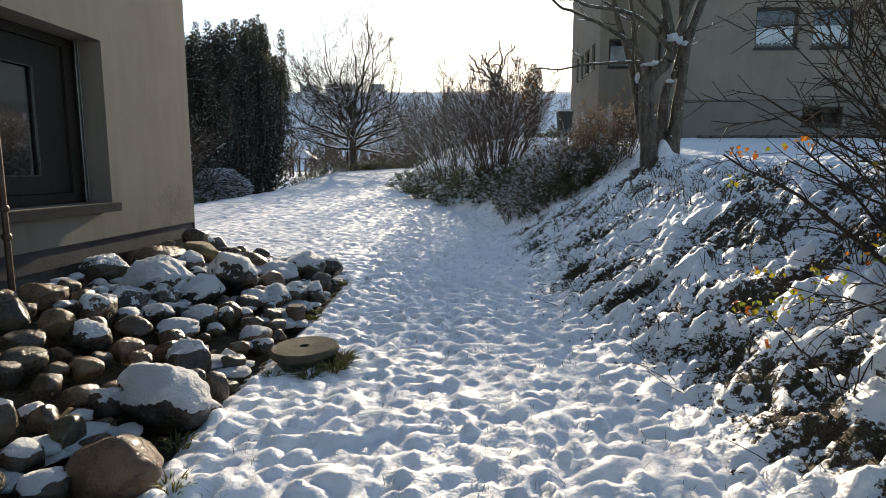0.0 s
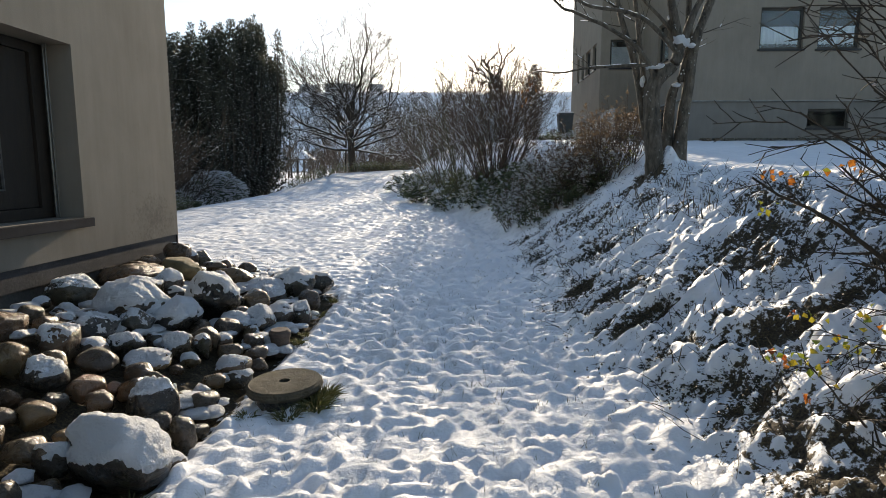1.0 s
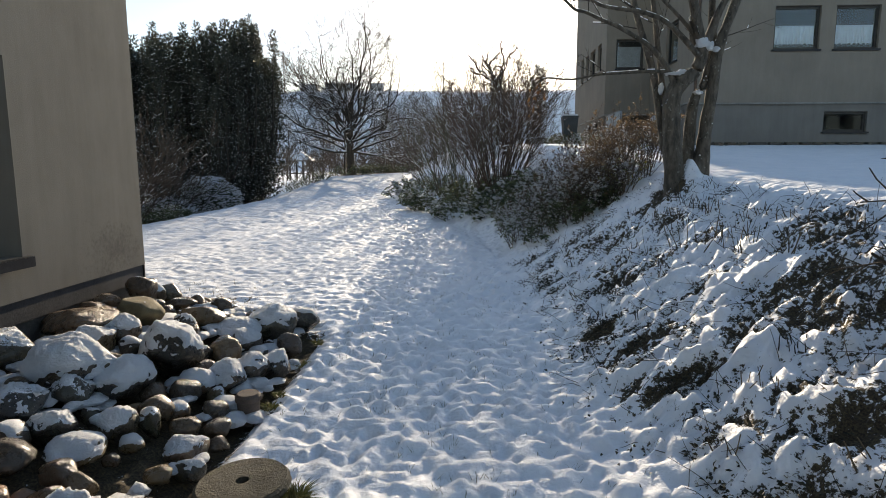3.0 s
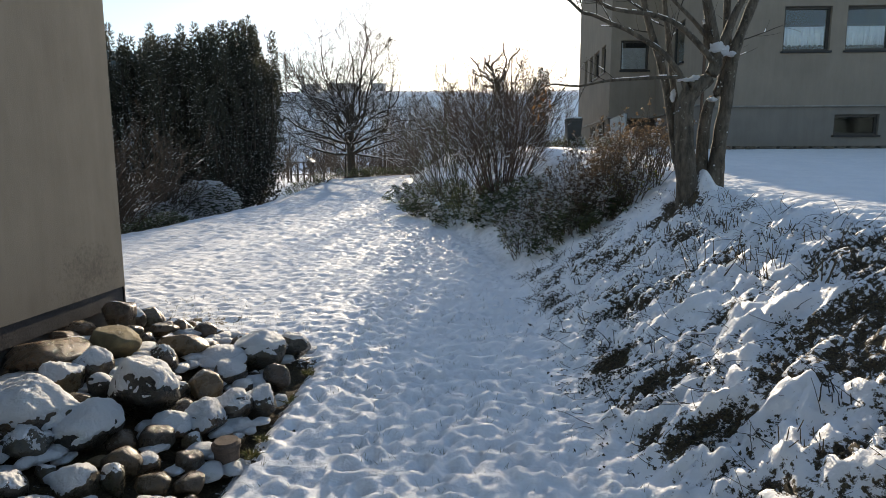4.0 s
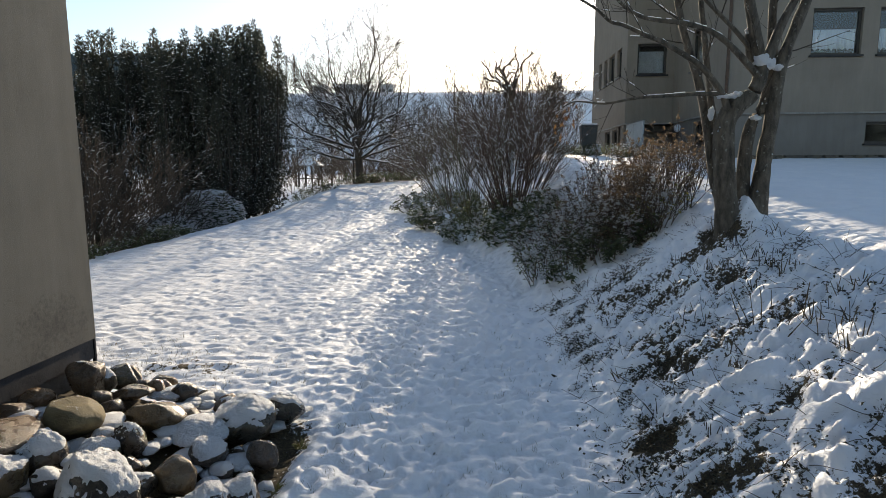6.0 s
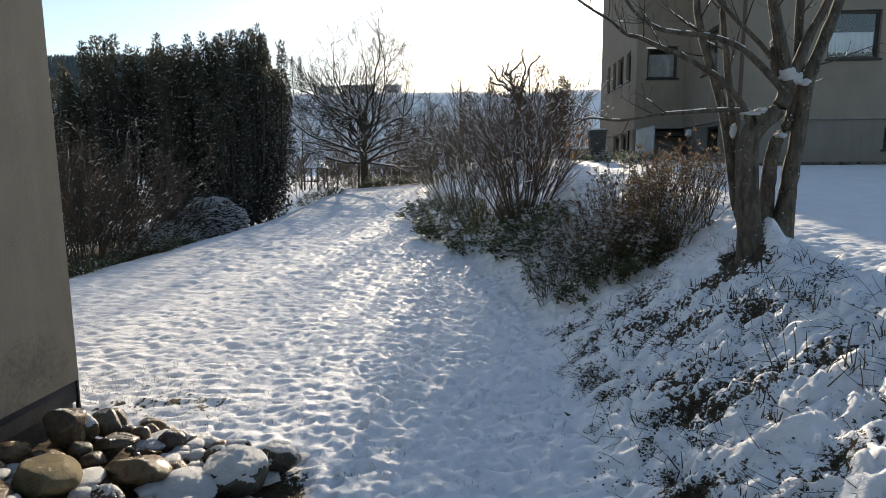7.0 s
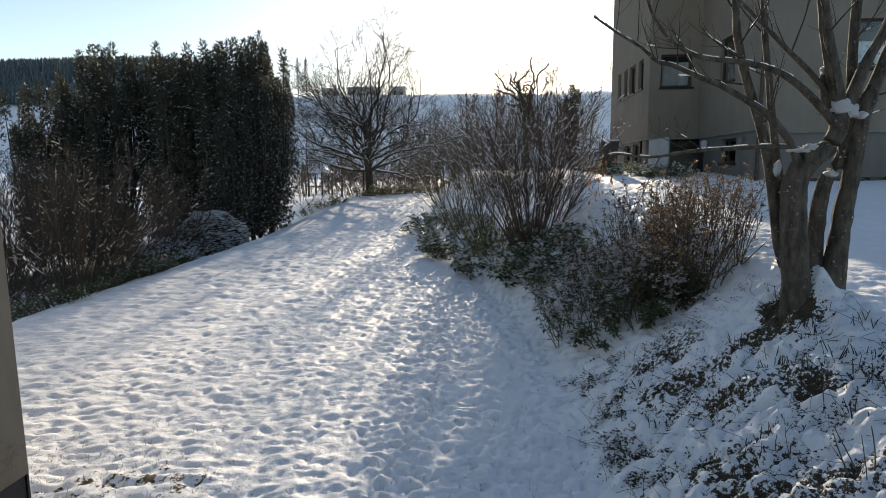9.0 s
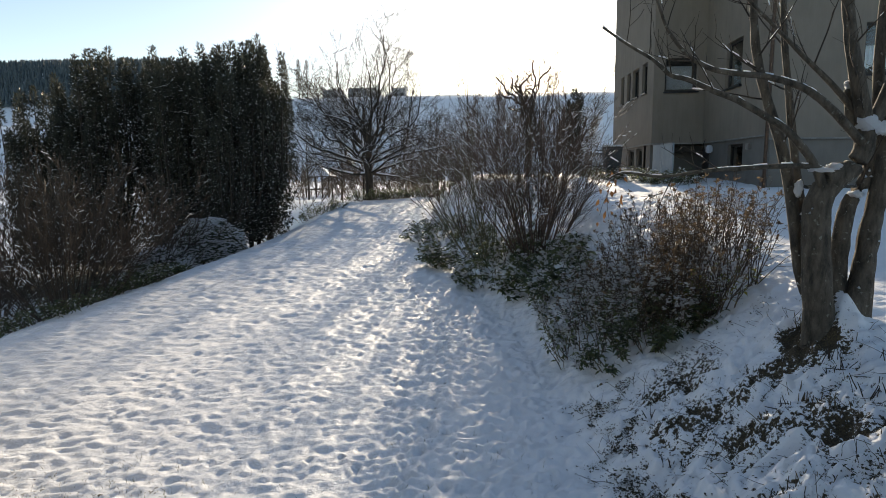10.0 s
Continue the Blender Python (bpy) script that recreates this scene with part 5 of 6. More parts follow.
SHRUBS = (
    ("tall many-stemmed bare shrub with reddish twigs", 1.3, 19.6, 78, 3.55, 2.0, M_TWIG_RED, 0.14, 9, 0.0026, 7),
    ("tall bare greenish-stemmed shrub with frosted twigs", 0.4, 21.0, 40, 3.4, 2.8, M_TWIG_GREEN, 0.16, 8, 0.0024, 5),
    ("bare reddish shrub behind the lawn bend", -0.3, 24.0, 20, 3.4, 2.8, M_TWIG_RED, 0.08, 7, 0.0032, 5),
    ("bare brown shrub near the crest of the lawn", -0.9, 28.0, 18, 3.3, 2.8, M_TWIG, 0.08, 7, 0.0038, 5),
    ("bare brown shrub on the upper bank", 1.5, 24.8, 14, 3.3, 2.2, M_TWIG, 0.06, 8, 0.005, 6),
    ("dense bare brown shrub on the upper bank", 2.2, 28.6, 26, 3.7, 2.2, M_TWIG_DARK, 0.05, 8, 0.008, 6),
    ("bare brown shrub beside the hedge", -9.6, 18.9, 46, 3.9, 3.0, M_TWIG_DARK, 0.09, 8, 0.006, 5),
    ("bare brown shrub in front of the hedge", -11.4, 20.8, 38, 4.4, 3.4, M_TWIG_DARK, 0.09, 8, 0.007, 5),
    ("bare brown shrub in front of the hedge", -10.8, 23.5, 30, 3.6, 2.8, M_TWIG_DARK, 0.09, 7, 0.008, 5),
    ("bare brown shrub beyond the crest of the lawn", -3.2, 42.5, 30, 4.4, 4.0, M_TWIG, 0.09, 8, 0.006, 5),
    ("bare brown shrub beyond the crest of the lawn", -2.2, 37.0, 24, 3.8, 3.0, M_TWIG_RED, 0.09, 7, 0.005, 5),
    ("bare brown shrub beyond the crest of the lawn", -9.6, 43.4, 9, 2.8, 3.6, M_TWIG, 0.09, 8, 0.010, 5),
    ("bare brown shrub beyond the crest of the lawn", -0.8, 33.0, 26, 4.0, 3.0, M_TWIG, 0.09, 7, 0.005, 5),
    ("bare brown shrub beyond the crest of the lawn", 0.8, 34.0, 28, 4.2, 3.0, M_TWIG_RED, 0.09, 8, 0.005, 5),
    ("bare brown shrub beside the hedge", -12.6, 18.2, 34, 3.7, 3.0, M_TWIG_DARK, 0.05, 8, 0.006, 5),
    ("tall bare brown shrub at the end of the hedge", -14.8, 22.4, 36, 5.0, 3.6, M_TWIG_DARK, 0.05, 8, 0.008, 5),
    ("tall bare brown shrub at the end of the hedge", -17.4, 25.4, 32, 5.6, 4.0, M_TWIG_DARK, 0.05, 8, 0.005, 5),
    ("bare brown thicket in the hollow beyond the crest", -11.6, 44.5, 7, 3.0, 3.6, M_TWIG, 0.09, 8, 0.010, 5),
    ("bare brown thicket in the hollow beyond the crest", -9.4, 49.0, 20, 5.0, 3.8, M_TWIG_DARK, 0.09, 8, 0.010, 5),
    ("bare brown thicket in the hollow beyond the crest", -15.8, 52.5, 9, 4.4, 4.0, M_TWIG, 0.09, 8, 0.010, 5),
    ("bare brown thicket in the hollow beyond the crest", -6.4, 47.5, 18, 2.6, 3.4, M_TWIG_DARK, 0.09, 8, 0.012, 5),
    ("bare brown thicket in the hollow beyond the crest", -11.0, 53.0, 18, 3.0, 4.0, M_TWIG, 0.09, 8, 0.012, 5),
    ("bare brown thicket in the hollow beyond the crest", -4.6, 55.0, 18, 3.4, 4.0, M_TWIG_DARK, 0.09, 8, 0.012, 5),
    ("bare brown thicket in the hollow beyond the crest", -7.8, 58.0, 18, 3.4, 4.2, M_TWIG, 0.09, 8, 0.014, 5),
    ("bare brown thicket in the hollow behind the gazebo", -19.5, 70.0, 22, 4.6, 5.0, M_TWIG_DARK, 0.05, 8, 0.018, 5),
    ("bare brown thicket in the hollow behind the gazebo", -23.5, 72.0, 22, 5.0, 5.0, M_TWIG, 0.05, 8, 0.018, 5),
    ("bare brown thicket in the hollow behind the gazebo", -16.0, 73.0, 22, 4.4, 5.0, M_TWIG_DARK, 0.05, 8, 0.018, 5),
    ("bare brown thicket in the hollow behind the gazebo", -12.4, 71.0, 22, 4.2, 5.0, M_TWIG, 0.05, 8, 0.018, 5),
    ("bare brown thicket in the hollow behind the gazebo", -8.6, 73.0, 22, 4.4, 5.0, M_TWIG_DARK, 0.05, 8, 0.018, 5),
    ("bare brown shrub beyond the crest of the lawn", -13.4, 47.0, 9, 3.6, 3.8, M_TWIG, 0.09, 8, 0.010, 5),
)
for k, (label, x, y, n, h, w, mat, sn, side, thick, fine) in enumerate(SHRUBS):
    fan_shrub("tall_shrub", label, x, y, n, h, w, mat, 31 + k, sn, True, side, thick, fine)


def leafy_shrub(name, label, x, y, n, height, wide, seed, leaf_mat, leaf_n, leaf_len, snow_n, heads=0, stem_mat=None, deep=None, lean=0.5, snow_size=0.017, messy=0.0, pads=0):
    """A low shrub: stems, tufts of leaves, dry heads and lumps of snow."""
    g = random.Random(seed)
    z = at(x, y)
    t = thing(name, label, "shrub", x, y, z)
    V, F, LV, LF, SV, SF, HV, HF = [], [], [], [], [], [], [], []
    deep = deep or wide
    tips = []
    for k in range(n):
        a, q = g.uniform(0, 6.283), math.sqrt(g.random())
        px, py = math.cos(a) * q * wide * 0.5, math.sin(a) * q * deep * 0.5
        p = Vector((px, py, at(x + px, y + py) - z - 0.02))
        hh = height * (1 - 0.45 * q * q) * g.uniform(0.65, 1.05)
        d = Vector((math.cos(a) * q * lean, math.sin(a) * q * lean, 1)) + rand_dir(g) * 0.15
        pts, rad = limb(g, p, d + rand_dir(g) * messy, hh, 0.0075, 0.0032, 6, 0.11 + 0.2 * messy, 0.02)
        tube(V, F, pts, rad, 4)
        sub = []
        grow(g, sub, pts, rad, 0, [(4, height * 0.28, 42, 0.12, 0.05, 0.3, 3)])
        for lv, b, c in sub[1:]:
            tube(V, F, b, c, 3)
            tips.append(b)
        tips.append(pts)
        if heads and g.random() < heads:
            e = pts[-1]
            for j in range(9):
                leaf(HV, HF, e + rand_dir(g) * 0.02, rand_dir(g) + Vector((0, 0, 0.4)), rand_dir(g), g.uniform(0.025, 0.05), g.uniform(0.02, 0.035), 0.3)
    for k in range(leaf_n):
        b = g.choice(tips)
        i = min(len(b) - 1, 1 + int((len(b) - 1) * g.random() ** 1.3))
        p = b[i - 1].lerp(b[i], g.random())
        d = rand_dir(g)
        d.z = abs(d.z) * 0.4 - 0.35
        leaf(LV, LF, p, d, Vector((0, 0, 1)) + rand_dir(g) * 0.5, leaf_len * g.uniform(0.5, 1.6), leaf_len * g.uniform(0.28, 0.6), 0.2)
    held = [b for b in tips if noise.noise(b[-1] * 2.3 + Vector((x, y, 0))) > -0.05] or tips
    for k in range(snow_n):
        b = g.choice(held)
        i = g.randrange(1, len(b))
        p = b[i - 1].lerp(b[i], g.random())
        blob(SV, SF, p + Vector((0, 0, 0.004)), snow_size * (0.35 + 1.1 * g.random() ** 2.5), g, 0.5)
    for k in range(pads):                                 # snow caught where leaves lie close together
        b = g.choice(held)
        p = b[0].lerp(b[-1], g.uniform(0.25, 0.8))
        for j in range(7):
            blob(SV, SF, p + Vector((g.gauss(0, 0.017), g.gauss(0, 0.017), g.gauss(0, 0.008))), snow_size * g.uniform(0.6, 1.6), g, 0.45)
    mesh_ob("thicket", V, F, stem_mat or M_TWIG, t, smooth=True)
    if LV:
        mesh_ob("foliage", LV, LF, leaf_mat, t)
    if HV:
        mesh_ob("foliage", HV, HF, M_DRYLEAF, t, "brown dry flower heads")
    if SV:
        mesh_ob("snow_cover", SV, SF, M_SNOW, t, smooth=True)
    return t


# planting on the bank beyond the tree
leafy_shrub("shrub", "low dark shrub with drooping leaves dusted with snow", 1.95, 14.6, 75, 0.85, 1.4, 61, M_EVERGREEN, 800, 0.095, 2600, 0.2, None, 1.4, 0.5, 0.019, 0.35, 230)
leafy_shrub("shrub", "twiggy dark shrub with frosted leaves", 2.6, 14.4, 90, 1.05, 1.5, 62, M_DRYLEAF, 560, 0.08, 3000, 0.5, None, 1.5, 0.4, 0.019, 0.35, 260)
leafy_shrub("shrub", "low green leafy shrub among dry stalks", 2.35, 13.85, 60, 0.6, 1.5, 58, M_EVERGREEN, 2200, 0.085, 400, 0, None, 0.9, 0.6, 0.016, 0.5, 110)
leafy_shrub("shrub", "small shrub with yellow green leaves", 3.1, 13.7, 26, 0.85, 0.5, 59, M_YELLOW, 130, 0.075, 60, 0, None, 0.5, 0.4, 0.016, 0.4, 8)
leafy_shrub("shrub", "twiggy brown shrub with dry flower heads beside the tree", 3.15, 14.1, 75, 1.3, 1.2, 63, M_DRYLEAF, 1000, 0.065, 700, 0.95, M_TWIG_DARK, 1.1, 0.3, 0.015, 0.25, 20)
leafy_shrub("shrub", "dark green shrub with a little snow", 1.85, 16.0, 50, 0.8, 1.5, 64, M_EVERGREEN, 600, 0.09, 1900, 0.3, None, 1.6, 0.45, 0.019, 0.35, 180)
leafy_shrub("shrub", "brown shrub with upright dry stalks", 2.8, 15.6, 65, 1.2, 1.8, 65, M_DRYLEAF, 420, 0.07, 1500, 0.7, None, 1.4, 0.3, 0.018, 0.3, 150)
leafy_shrub("shrub", "tall brown shrub with dry flower heads", 3.5, 15.0, 80, 1.45, 1.5, 60, M_DRYLEAF, 1100, 0.062, 500, 0.95, M_TWIG_DARK, 1.2, 0.25, 0.015, 0.25, 10)
for k, (x, y, n) in enumerate(((3.1, 16.8, 40), (3.9, 16.4, 40), (2.3, 15.5, 70))):
    leafy_shrub("shrub", "brown shrub with upright dry stalks and withered heads", x, y, n, 1.05, 1.5, 96 + k, M_DRYLEAF, 9 * n, 0.06, 1300, 0.8, M_TWIG_DARK, 1.4, 0.3, 0.018, 0.35, 120)
for k, (x, y, h, w) in enumerate(((1.45, 18.0, 0.75, 1.5), (0.55, 20.0, 0.85, 1.7), (-0.5, 22.6, 1.0, 1.8), (-1.5, 26.4, 1.1, 1.9))):
    leafy_shrub("shrub", "dark green drooping evergreen dusted with snow at the lawn edge", x, y, 60, h, w, 66 + k, M_EVERGREEN, 1400, 0.15, 2200, 0, M_TWIG_GREEN, 2.3, 1.0, 0.034, 0.3, 330)
# low evergreens before the hedge
def dome_shrub(label, x, y, rx, ry, top, seed, n=5200, cover=0.1):
    """A clipped-looking low evergreen: leaves all over a lumpy dome, snow lying on its upper side."""
    g = random.Random(seed)
    t = thing("shrub", label, "shrub", x, y, at(x, y) - 0.05)
    h = top - at(x, y) + 0.05
    V, F, SV, SF = [], [], [], []
    o = Vector((seed, 2.0 * seed, 0))
    for k in range(n):
        d = rand_dir(g)
        d.z = abs(d.z)
        bulge = 1 + 0.16 * noise.noise(d * 2.2 + o) + 0.10 * noise.noise(d * 5 + o)
        q = bulge * (1 - 0.35 * g.random() ** 2.5)
        c = Vector((d.x * rx * q, d.y * ry * q, d.z * h * q))
        for j in range(3):
            leaf(V, F, c, d + rand_dir(g) * 0.8 - Vector((0, 0, 0.2)), Vector((0, 0, 1)) + rand_dir(g) * 0.6, g.uniform(0.07, 0.14), g.uniform(0.03, 0.05), 0.2)
        if d.z + 0.55 * noise.noise(d * 6 + o) > 0.30 - cover and q > 0.9 * bulge:
            for j in range(2):
                blob(SV, SF, c + d * 0.05 + Vector((g.gauss(0, 0.03), g.gauss(0, 0.03), 0.04)), g.uniform(0.035, 0.07), g, 0.4)
    mesh_ob("foliage", V, F, M_EVERGREEN, t)
    mesh_ob("snow_cover", SV, SF, M_SNOW, t, "snow lying on the leaves", True)
    return t


dome_shrub("low domed evergreen thickly dusted with snow", -9.95, 26.3, 1.35, 1.3, 1.38, 71, 5600, 0.5)
dome_shrub("low domed evergreen dusted with snow", -10.3, 23.9, 1.05, 1.1, 0.62, 72, 3600, 0.45)
leafy_shrub("shrub", "low spreading evergreen dusted with snow", -9.6, 22.2, 90, 0.6, 1.6, 75, M_EVERGREEN, 1800, 0.12, 1800, 0, None, 2.0, 1.0, 0.04)
leafy_shrub("shrub", "low dark ground cover flecked with snow", -9.3, 20.6, 100, 0.7, 2.0, 73, M_EVERGREEN, 2000, 0.11, 1200, 0, None, 2.6, 1.0, 0.03)
leafy_shrub("shrub", "low dark ground cover flecked with snow", -9.2, 17.6, 90, 0.55, 1.8, 74, M_EVERGREEN, 1700, 0.10, 900, 0, None, 3.0, 1.0, 0.03)
for k, (x, y) in enumerate(((-7.0, 40.2), (-4.9, 40.8), (-8.9, 37.0), (-3.0, 41.2), (-5.9, 40.4))):
    leafy_shrub("shrub", "low dark shrub along the crest of the lawn", x, y, 70, 0.85, 2.4, 80 + k, M_EVERGREEN, 800, 0.14, 500, 0, None, 1.2, 1.0)

for k, (x, y, w) in enumerate(((5.0, 26.6, 1.8), (5.9, 25.2, 1.6), (4.4, 28.3, 1.6))):
    leafy_shrub("shrub", "low dark ground cover flecked with snow beside the porch", x, y, 70, 0.5, w, 90 + k, M_EVERGREEN, 1500, 0.10, 1000, 0, M_TWIG_DARK, 1.8, 1.0, 0.04)


def stalk_clumps():
    """Cut-back perennials on the bank: stubs and bent dry stalks, clump by clump."""
    g = random.Random(91)
    spots = [(2.86, 9.55, 0.45), (3.10, 9.35, 0.40), (3.02, 8.85, 0.35), (3.15, 8.35, 0.35), (2.45, 10.4, 0.25), (2.75, 11.2, 0.25), (3.3, 10.3, 0.3), (3.45, 11.5, 0.35), (3.7, 11.2, 0.3)]
    for k in range(62):
        y = g.uniform(4.6, 12.4)
        spots.append((float(toe(y)) + g.uniform(0.25, 2.3), y, g.uniform(0.12, 0.26)))
    for x, y, s in spots:
        V, F = [], []
        for k in range(g.randint(6, 16)):
            a, q = g.uniform(0, 6.283), g.uniform(0.1, 0.7) * s
            p = Vector((math.cos(a) * q, math.sin(a) * q, -0.03))
            d = Vector((math.cos(a) * 0.2, math.sin(a) * 0.2, 1)) + rand_dir(g) * (0.35 if k % 4 else 1.1)
            pts, rad = limb(g, p, d, s * g.uniform(0.25, 0.75), g.uniform(0.003, 0.0065), 0.003, 4, 0.10, 0)
            tube(V, F, pts, rad, 4, True)
        o = mesh_ob("stalk_clump", V, F, M_STALK if g.random() < 0.5 else M_BARK_DARK)
        o.location = (x, y, at(x, y))
        tagged(o, "clump of cut-back dry stalks on the snowy bank", "plant", "stalk clumps", "stuff")


stalk_clumps()


def bank_litter():
    """Dead leaves and prostrate twigs that break through the snow of the bank."""
    g = random.Random(92)
    V, F, TV, TF = [], [], [], []
    for k in range(26000):
        y = 4.2 + 9.2 * g.random()
        low = g.random() < 0.55
        x = float(toe(y)) + (g.gauss(0.42, 0.24) if low else g.uniform(0.1, 2.5))
        if vnoise(np.array(x / 0.17), np.array(y / 0.14), 31) < (0.12 if low else 0.3):
            continue
        p = Vector((x, y, at(x, y) + g.uniform(-0.02, 0.035)))
        d = rand_dir(g)
        d.z = d.z * 0.35
        leaf(V, F, p, d, Vector((0, 0, 1)) + rand_dir(g) * 0.9, g.uniform(0.02, 0.045), g.uniform(0.010, 0.024), 0.25)
    for k in range(1100):
        y = 4.2 + 9.0 * g.random()
        x = float(toe(y)) + g.uniform(0.0, 2.5)
        p = Vector((x, y, at(x, y) - 0.01))
        d = rand_dir(g)
        d.z = abs(d.z) * 0.5 + 0.05
        pts, rad = limb(g, p, d, g.uniform(0.1, 0.3), 0.003, 0.0015, 4, 0.2, -0.02)
        tube(TV, TF, pts, rad, 3)
    tagged(mesh_ob("leaf_litter", V, F, leafy("bank_leaves", (0.012, 0.012, 0.007), (0.06, 0.05, 0.022), 0.6, 0.1)), "dark dead leaves poking through snow", "leaves", kind="stuff")
    tagged(mesh_ob("twig_litter", TV, TF, M_BARK_DARK, smooth=True), "thin dark twigs lying on the snowy bank", "twigs", kind="stuff")


bank_litter()


def arching_bush():
    """The bush beside the first stretch of the walk, with its last coloured leaves."""
    g = random.Random(101)
    x0, y0 = 3.3, 5.0
    t = thing("bush", "dark arching bush with its last orange and green leaves", "bush", x0, y0, at(x0, y0))
    limbs = []
    for k in range(190):
        a = g.uniform(1.3, 5.0)
        p = Vector((g.uniform(-0.6, 0.5), g.uniform(-0.6, 0.2), -0.15))
        d = Vector((math.cos(a) * g.uniform(0.15, 0.85), math.sin(a) * 0.2 - 0.05, 1))
        pts, rad = limb(g, p, d, g.uniform(1.1, 2.2), g.uniform(0.004, 0.009), 0.002, 9, 0.08, -0.03)
        sub = []
        grow(g, sub, pts, rad, 0, [(8, 0.45, 42, 0.12, 0.0, 0.2, 5), (5, 0.18, 45, 0.14, 0.0, 0.2, 3)])
        limbs += sub
    for L, ang, up in ((1.45, 2.9, 0.62), (1.35, 3.2, 0.9), (1.15, 2.6, 0.5), (0.95, 3.4, -0.02)):
        pts, rad = limb(g, Vector((-0.2, 0.1, 0.05)), Vector((math.cos(ang), math.sin(ang) * 0.3 + 0.15, up)), L, 0.011, 0.004, 8, 0.06, -0.01)
        sub = []
        grow(g, sub, pts, rad, 0, [(6, 0.4, 42, 0.1, 0, 0.3, 4), (3, 0.15, 45, 0.1, 0, 0.2, 3)])
        limbs += sub
    def rel(x, y, z):
        return Vector((x - x0, y - y0, z - at(x0, y0)))
    low = []
    for line, r0 in (((rel(2.75, 5.2, 0.75), rel(2.27, 5.37, 1.21), rel(1.89, 5.62, 1.45)), 0.016), ((rel(2.9, 5.3, 0.7), rel(2.5, 5.3, 1.15), rel(2.07, 5.27, 1.5)), 0.013),
                     ((rel(2.62, 5.54, 0.12), rel(2.25, 5.3, 0.42), rel(1.93, 5.15, 0.72)), 0.008), ((rel(2.8, 5.2, 0.55), rel(2.4, 5.15, 0.78), rel(2.05, 5.1, 0.82)), 0.007),
                     ((rel(2.9, 5.0, 0.5), rel(2.5, 5.0, 0.85), rel(2.15, 5.05, 0.95)), 0.007)):
        pts, rad = [], []
        for q in range(9):
            u = q / 8
            pts.append(line[0] * (1 - u) ** 2 + line[1] * 2 * u * (1 - u) + line[2] * u * u + rand_dir(g) * 0.012)
            rad.append(r0 * (1 - 0.7 * u))
        sub = []
        grow(g, sub, pts, rad, 0, [(7, 0.24, 45, 0.1, 0, 0.35, 4), (3, 0.11, 45, 0.1, 0, 0.2, 3)])
        low += sub
    limbs += low
    woody("branchwork", limbs, M_BARK_DARK, t, g, 0.0, (6, 4, 3), 0.0016)
    ends = [p[-1] for lv, p, r in limbs if lv > 0]
    OV, OF, YV, YF = [], [], [], []
    for c, n, size, warm in ((rel(1.90, 5.45, 1.47), 9, 0.05, 1.0), (rel(1.90, 5.5, 1.33), 5, 0.03, 0.0), (rel(2.08, 5.27, 1.51), 10, 0.06, 0.8), (rel(1.85, 5.25, 0.72), 9, 0.04, 0.75),
                             (rel(1.90, 5.12, 0.72), 24, 0.06, 0.15), (rel(2.10, 5.2, 0.77), 16, 0.07, 0.1), (rel(2.15, 5.08, 0.90), 14, 0.07, 0.1), (rel(1.95, 5.2, 0.9), 8, 0.06, 0.3),
                             (rel(2.35, 5.05, 1.0), 12, 0.09, 0.3), (rel(2.4, 5.0, 1.5), 12, 0.12, 0.9), (rel(2.6, 5.0, 1.1), 14, 0.14, 0.4), (rel(2.5, 4.95, 0.4), 12, 0.10, 0.3), (rel(1.98, 5.2, 0.55), 4, 0.02, 1.0)):
        for k in range(n):
            q = c + Vector((g.gauss(0, size), g.gauss(0, size), g.gauss(0, size * 0.7))) * 0.75
            tgt = (OV, OF) if g.random() < warm else (YV, YF)
            leaf(*tgt, q, rand_dir(g) + Vector((0, 0, -0.6)), rand_dir(g), g.uniform(0.024, 0.040), g.uniform(0.020, 0.034), 0.2)
    BV, BF = [], []
    for k in range(70):
        q = g.choice([e for e in ends[::7] if e.x > -1.0] or ends)
        leaf(BV, BF, q, rand_dir(g) + Vector((0, 0, -0.8)), rand_dir(g), g.uniform(0.035, 0.06), g.uniform(0.02, 0.04), 0.3)
    mesh_ob("foliage", BV, BF, M_CURLED, t, "withered brown leaves")
    mesh_ob("foliage", OV, OF, M_ORANGE, t, "orange red autumn leaves")
    mesh_ob("foliage", YV, YF, M_YELLOW, t, "yellow green leaves")
    SV, SF = [], []
    for k in range(160):
        blob(SV, SF, g.choice(ends) + Vector((0, 0, 0.004)), g.uniform(0.006, 0.016), g, 0.6)
    mesh_ob("snow_cover", SV, SF, M_SNOW, t, smooth=True)


arching_bush()


